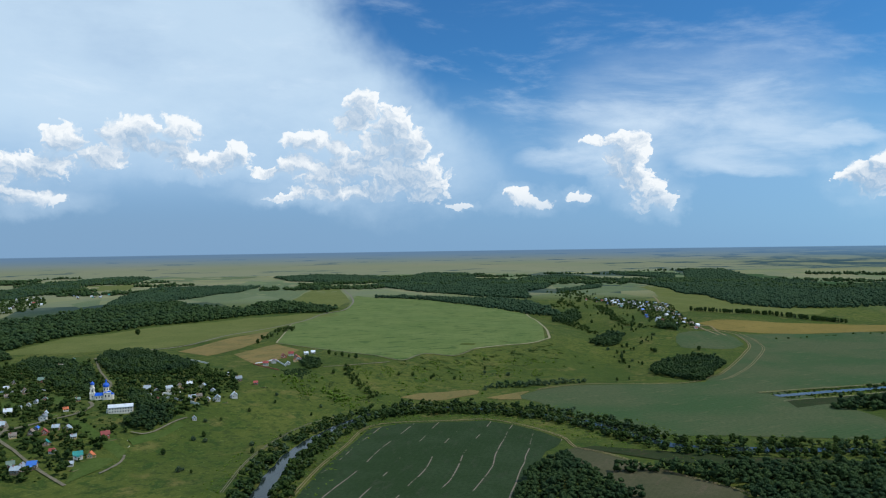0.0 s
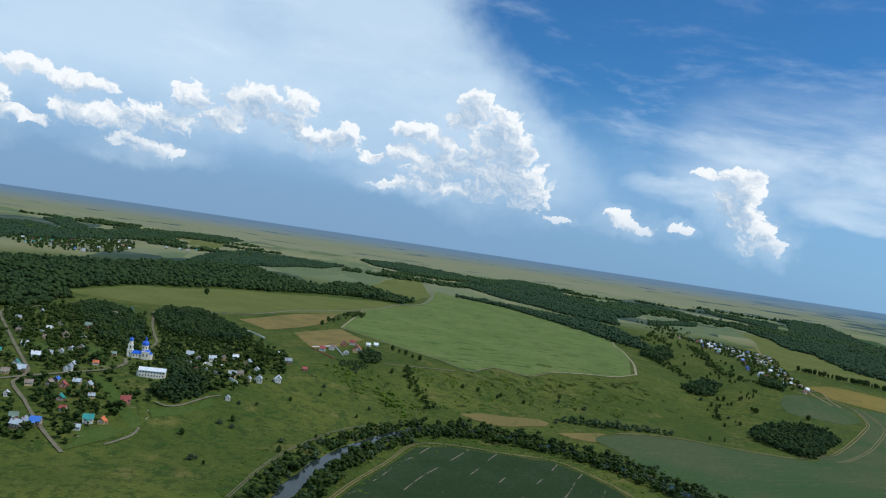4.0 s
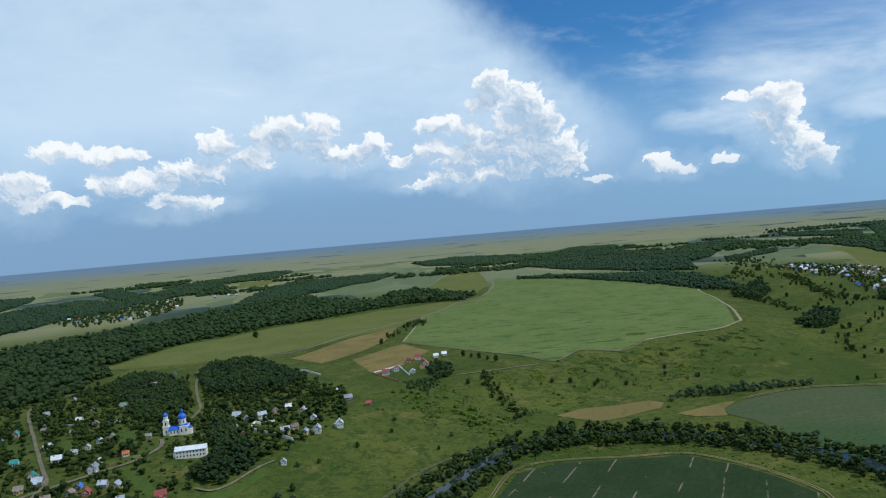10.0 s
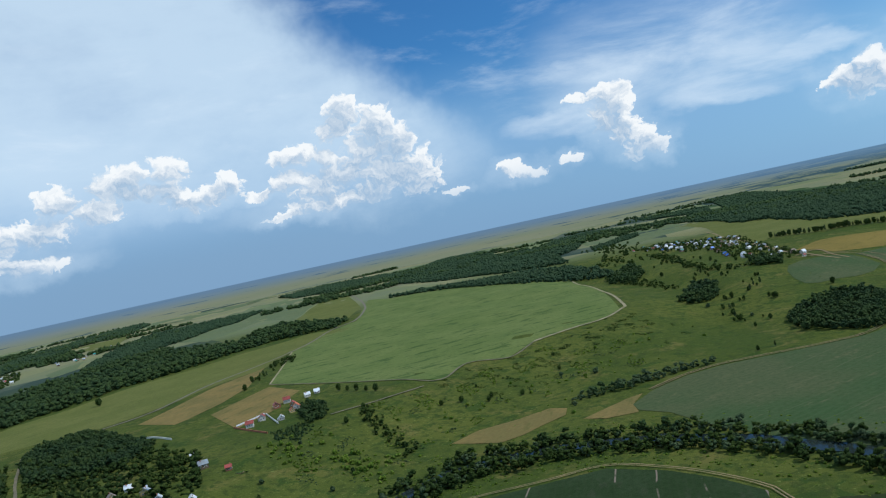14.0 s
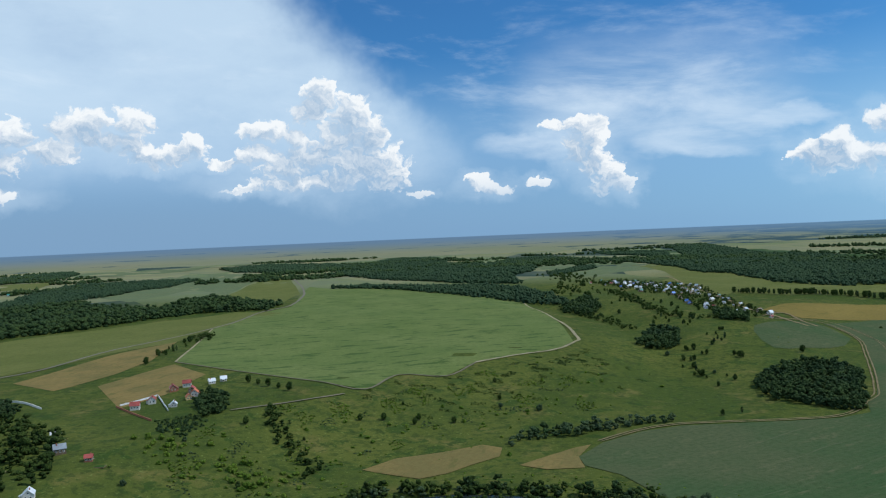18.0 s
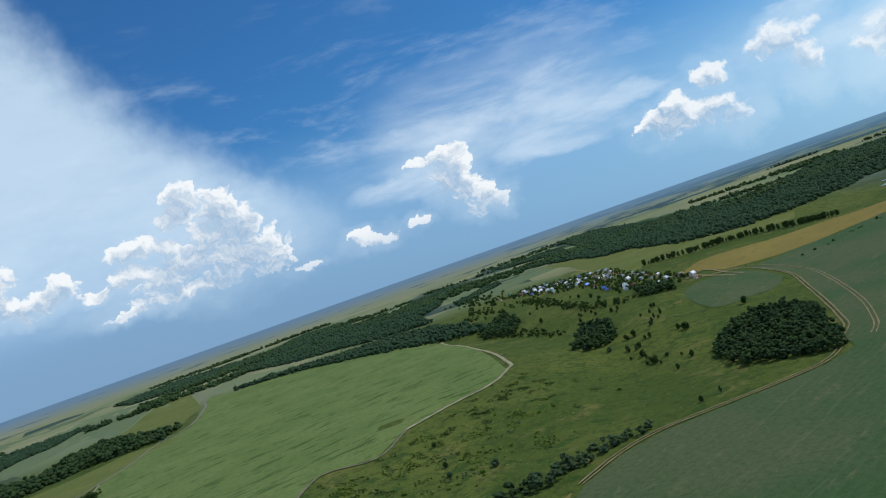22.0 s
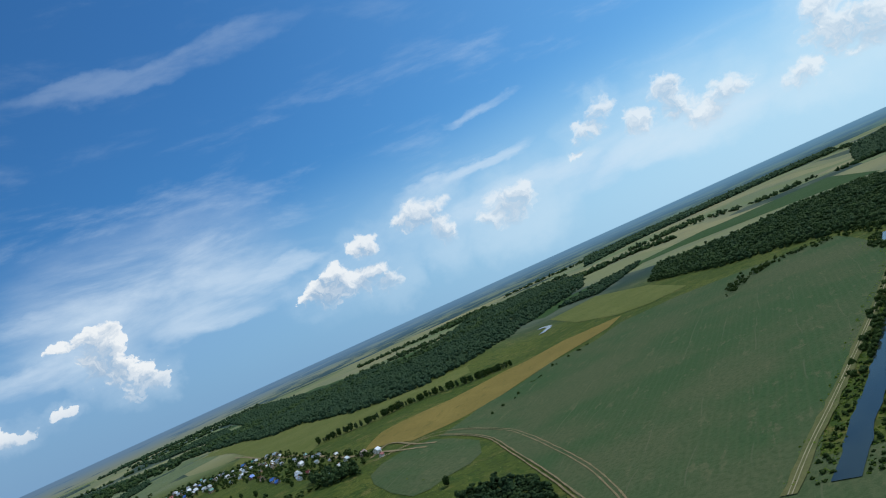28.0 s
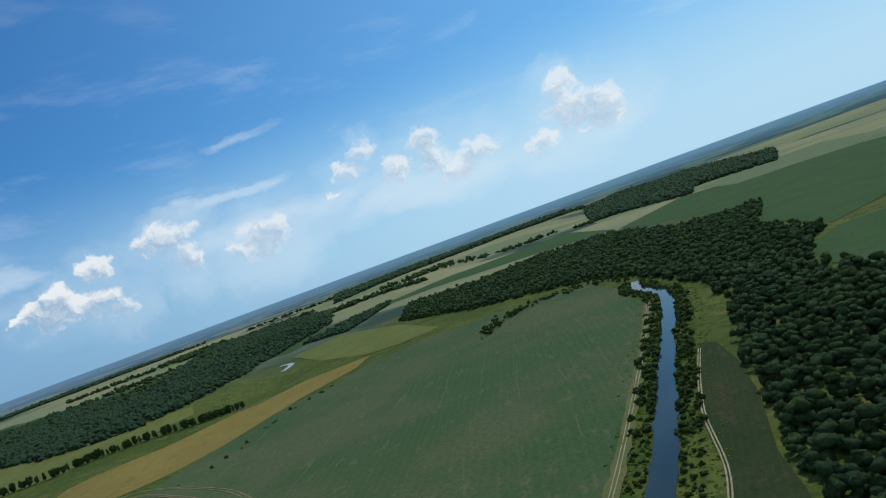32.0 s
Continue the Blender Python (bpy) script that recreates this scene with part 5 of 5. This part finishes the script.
# garden trees between the houses of the village, in one mesh
GARDENS = [(-720, 1180), (-560, 1270), (-440, 1240), (-300, 1110), (-270, 1000), (-300, 890), (-345, 800), (-345, 690), (-480, 660), (-640, 780), (-730, 950)]
grng = np.random.default_rng(77)
px, py = scatter(GARDENS, 8.6, grng)
hx, hy = np.array(HOUSE_PLACES + [(p.x, p.y) for line in STREETS for p in curved(line, 3)], float).T
keep = (np.hypot(px[:, None] - hx, py[:, None] - hy).min(1) > 7.0) & (np.hypot(px + 424, (py - 930) * 0.6) > 22) & (np.hypot(px + 371, (py - 858) * 0.6) > 24) & (grng.random(len(px)) < 0.66)
flock("garden_trees", px[keep], py[keep], CROWNS[:3] + MID_CROWNS[:2], grng, TREE_LEAF, 0.40, 0.95, "green garden and orchard trees between the houses", "trees")
px, py = scatter(GARDENS, 8.5, grng)
keep = (np.hypot(px[:, None] - hx, py[:, None] - hy).min(1) > 4.5) & (grng.random(len(px)) < 0.5)
flock("garden_shrubs", px[keep], py[keep], SHRUBS, grng, TREE_LEAF, 0.4, 0.9, "low green garden shrubs and hedges", "shrubs")
px, py = scatter(HILL, 13, grng)
keep = np.hypot(px[:, None] - hx, py[:, None] - hy).min(1) > 6
flock("hill_garden_trees", px[keep], py[keep], CROWNS, grng, TREE_LEAF, 0.4, 0.8, "green garden trees of the hill village", "trees")
qx, qy = scatter(FARV, 24, grng)
keep = np.hypot(qx[:, None] - hx, qy[:, None] - hy).min(1) > 9
flock("far_garden_trees", qx[keep], qy[keep], MID_CROWNS, grng, TREE_LEAF, 0.7, 1.2, "dark green garden trees of the far village", "trees")
BEND = [(-150, 570), (-158, 670), (-158, 738), (-152, 800), (-140, 850), (-118, 905), (-92, 955), (-50, 982), (0, 985), (50, 974), (100, 955), (150, 915), (190, 860), (222, 805), (260, 777), (330, 770), (430, 760), (520, 752), (620, 730)]
REACH = [(448, 1034), (456, 1036), (480, 1043), (500, 1048), (517, 1053), (556, 1063), (597, 1075), (657, 1091), (738, 1114), (846, 1143), (980, 1180), (1065, 1213), (1130, 1262), (1200, 1290)]
WILLOW_BANK = [(-118, 925), (-100, 960), (-67, 1010), (-20, 1010), (20, 998), (60, 985), (104, 965), (138, 935), (170, 905), (160, 880), (130, 905), (100, 925), (60, 945), (0, 950), (-50, 945), (-85, 915)]
px, py = scatter(WILLOW_BANK, 9.5, grng)
away = np.array([min((q - Vector((x, y, 0))).length for q in curved(BEND, 6)) for x, y in zip(px, py)]) > 10
px, py = px[away], py[away]
flock("willow_bank", px, py, CROWNS, grng, TREE_LEAF, 0.5, 1.0, "grey-green willow thicket by the water meadow", "thicket")
MEADOW_HEDGE = [(52, 1082), (57, 1100), (73, 1119), (106, 1120), (131, 1126), (168, 1146), (211, 1150), (209, 1158), (165, 1160), (123, 1152), (90, 1146), (62, 1130)]
px, py = scatter(MEADOW_HEDGE, 7.5, grng)
flock("meadow_hedge", px, py, CROWNS, grng, WILLOW_LEAF, 0.45, 0.95, "grey-green willow thicket by the water meadow", "thicket")

# willows and weeds along the river
def bank(name, line, near, far, gap, kinds, mat, low, top, label, seed, chance=0.8):
    rng = np.random.default_rng(seed)
    pts = curved(line, gap)
    xs, ys = [], []
    for i, p in enumerate(pts):
        way = (pts[min(i + 1, len(pts) - 1)] - pts[max(i - 1, 0)]).normalized()
        side = Vector((-way.y, way.x, 0))
        for s in (1, -1):
            d = near
            while d < far:
                if rng.random() < chance * (1 - 0.5 * (d - near) / (far - near)):
                    q = p + side * s * (d + rng.uniform(-2, 2)) + way * rng.uniform(-gap / 2, gap / 2)
                    xs.append(q.x), ys.append(q.y)
                d += gap
    return flock(name, np.array(xs), np.array(ys), kinds, rng, mat, low, top, label, "shrubs")


bank("riverside_willows", BEND, 11, 27, 7.5, CROWNS, WILLOW_LEAF, 0.45, 0.9, "grey-green willows crowding the river bend", 3, 0.55)
bank("riverside_trees", BEND, 12, 30, 7.0, CROWNS, TREE_LEAF, 0.5, 1.0, "dark green trees crowding the river bend", 13, 0.65)
bank("riverside_weeds", BEND, 11, 60, 5.0, WEEDS, WEED_LEAF, 0.6, 1.4, "bright green tall weeds on the river banks", 4, 0.6)
bank("reach_willows", REACH[6:], 10, 22, 5.5, BUSHES, TREE_LEAF, 0.6, 1.5, "dark green bushes along the straight river reach", 5)
bank("reach_bushes", REACH[:7], 10, 20, 4.5, BUSHES, TREE_LEAF, 0.4, 0.8, "low green bushes along the straight river reach", 15, 0.7)
bank("reach_weeds", REACH, 9, 34, 3.4, WEEDS, WEED_LEAF, 0.5, 1.2, "bright green weeds along the straight river reach", 6, 0.95)

# thickets in the side ravine and under the hill village
def hedge(name, line, wide, gap, kinds, mat, low, top, label, seed, chance):
    rng = np.random.default_rng(seed)
    xs, ys = [], []
    for p in curved(line, gap):
        for i in range(3):
            if rng.random() < chance:
                xs.append(p.x + rng.normal(0, wide)), ys.append(p.y + rng.normal(0, wide))
    return flock(name, np.array(xs), np.array(ys), kinds, rng, mat, low, top, label, "thicket")


hedge("ravine_thicket", [(328, 1680), (321, 1744), (308, 1832), (297, 1950), (300, 2040)], 9, 8, CROWNS, TREE_LEAF, 0.45, 0.9, "dark trees along the bottom of the ravine", 41, 0.6)
hedge("hillside_thicket", [(507, 1632), (448, 1656), (425, 1710), (409, 1793), (425, 1964), (459, 2274)], 9, 8, CROWNS, TREE_LEAF, 0.45, 0.85, "dark hedge trees below the hill village", 42, 0.75)
hedge("plateau_thicket", [(340, 2150), (390, 2350), (440, 2600), (470, 2900)], 35, 14, CROWNS, TREE_LEAF, 0.6, 1.1, "trees at the head of the ravine", 43, 0.8)
hedge("gully_shrubs", [(-235, 1090), (-190, 1060), (-150, 1040), (-120, 1010)], 16, 4, BUSHES, WEED_LEAF, 0.5, 1.2, "bright green shrubs in a gully", 44, 0.9)
hedge("gully_trees", [(-150, 1180), (-135, 1130), (-115, 1090), (-100, 1050)], 5, 7, CROWNS, TREE_LEAF, 0.35, 0.7, "line of small trees down a gully", 45, 0.8)
hedge("slope_shrubs", [(-130, 1020), (-60, 1110), (30, 1190), (120, 1260), (190, 1340)], 34, 9, BUSHES, WEED_LEAF, 0.3, 0.9, "bright yellow-green shrubs strewn over the slope", 46, 0.7)
hedge("copse", [(-352, 1690), (-350, 1735)], 9, 6, CROWNS, TREE_LEAF, 0.6, 0.9, "small dark copse at the field corner", 47, 0.9)
hedge("wheat_hedge", [(640, 1600), (760, 1640), (880, 1690), (1000, 1705)], 3, 26, BUSHES, TREE_LEAF, 0.5, 1.2, "scattered bushes between the grain strip and the crop", 48, 0.5)
hedge("bank_foot_trees", [(1080, 1470), (1180, 1500), (1270, 1460), (1290, 1360), (1230, 1300)], 12, 9, CROWNS, TREE_LEAF, 0.5, 0.9, "green trees round the end of the river field", 49, 0.9)
hedge("stones", [(-330, 760), (-290, 790), (-260, 850), (-250, 900)], 22, 5, [(BALL_V * 0.5, BALL_F)], STONE, 0.5, 1.4, "pale stones lying in the pasture", 50, 0.5)

# weeds in bright drifts over the slopes
drift = [(-240, 1030), (-170, 1000), (-120, 1000), (-60, 1090), (40, 1160), (180, 1220), (200, 1330), (100, 1370), (0, 1300), (-60, 1230), (-170, 1180)]
px, py = scatter(drift, 3.2, grng)
keep = np.array([noise.noise(Vector((x / 26, y / 40, 3.0))) + 0.35 * noise.noise(Vector((x / 7, y / 9, 1.0))) > 0.30 for x, y in zip(px, py)])
flock("slope_weeds", px[keep], py[keep], WEEDS, grng, WEED_LEAF, 0.4, 1.2, "bright green weeds in drifts over the slope", "weeds", 0.1)
keep2 = np.array([noise.noise(Vector((x / 22, y / 30, 8.0))) > 0.42 for x, y in zip(px, py)])
flock("slope_scrub", px[keep2], py[keep2], WEEDS, grng, WILLOW_LEAF, 0.3, 1.0, "dark low scrub in patches on the slope", "scrub", 0.1)

# dark nettle beds on the slope below the grain field
nrng = np.random.default_rng(61)
bed_x, bed_y = [], []
for i in range(95):
    u = nrng.random()
    cx, cy = -40 + 250 * u + nrng.normal(0, 28), 1215 + 190 * u + nrng.normal(0, 38)
    if inside(np.array([cx]), np.array([cy]), KEEP_OPEN[5])[0]:
        continue
    wide, deep_, turn = nrng.uniform(2.5, 7.0), nrng.uniform(1.5, 4.0), nrng.uniform(-0.4, 0.9)
    n = int(wide * deep_ * 2.2)
    r, a = np.sqrt(nrng.random(n)), nrng.uniform(0, 6.283, n)
    ex, ey = r * np.cos(a) * wide, r * np.sin(a) * deep_ * 2.2
    bed_x.append(cx + ex * math.cos(turn) - ey * math.sin(turn)), bed_y.append(cy + ex * math.sin(turn) + ey * math.cos(turn))
flock("nettle_beds", np.concatenate(bed_x), np.concatenate(bed_y), WEEDS, nrng, TREE_LEAF, 0.35, 0.7, "dark green nettle beds dotted over the slope", "weeds", 0.2)

# vegetable plots behind the houses
def garden_bed(x, y, w, d, turn, rows):
    top = tagged(new("garden_bed"), "dug vegetable bed with low green rows", "garden bed", "garden beds of the village")
    part("soil", cut(-w / 2, w / 2, -d / 2, d / 2, -0.6, 0.12), DIRT, top)
    for i in range(rows):
        v = -d / 2 + (i + 0.5) * d / rows
        part("row", cut(-w / 2 + 0.3, w / 2 - 0.3, v - 0.22, v + 0.22, 0.1, 0.42), BEDS, top)
    top.matrix_basis = pose(x, y, float(land(x, y)) + 0.12, 0, 0, turn)
    return top


BEDS = plain("vegetable_leaves", (0.06, 0.12, 0.03), (0.09, 0.15, 0.04), 0.6)
brng = random.Random(15)
for hx0, hy0 in HOUSE_PLACES[:75:3]:
    garden_bed(hx0 + brng.uniform(7, 11), hy0 + brng.uniform(-9, 9), brng.uniform(5, 9), brng.uniform(4, 8), brng.uniform(0, 180), 4)
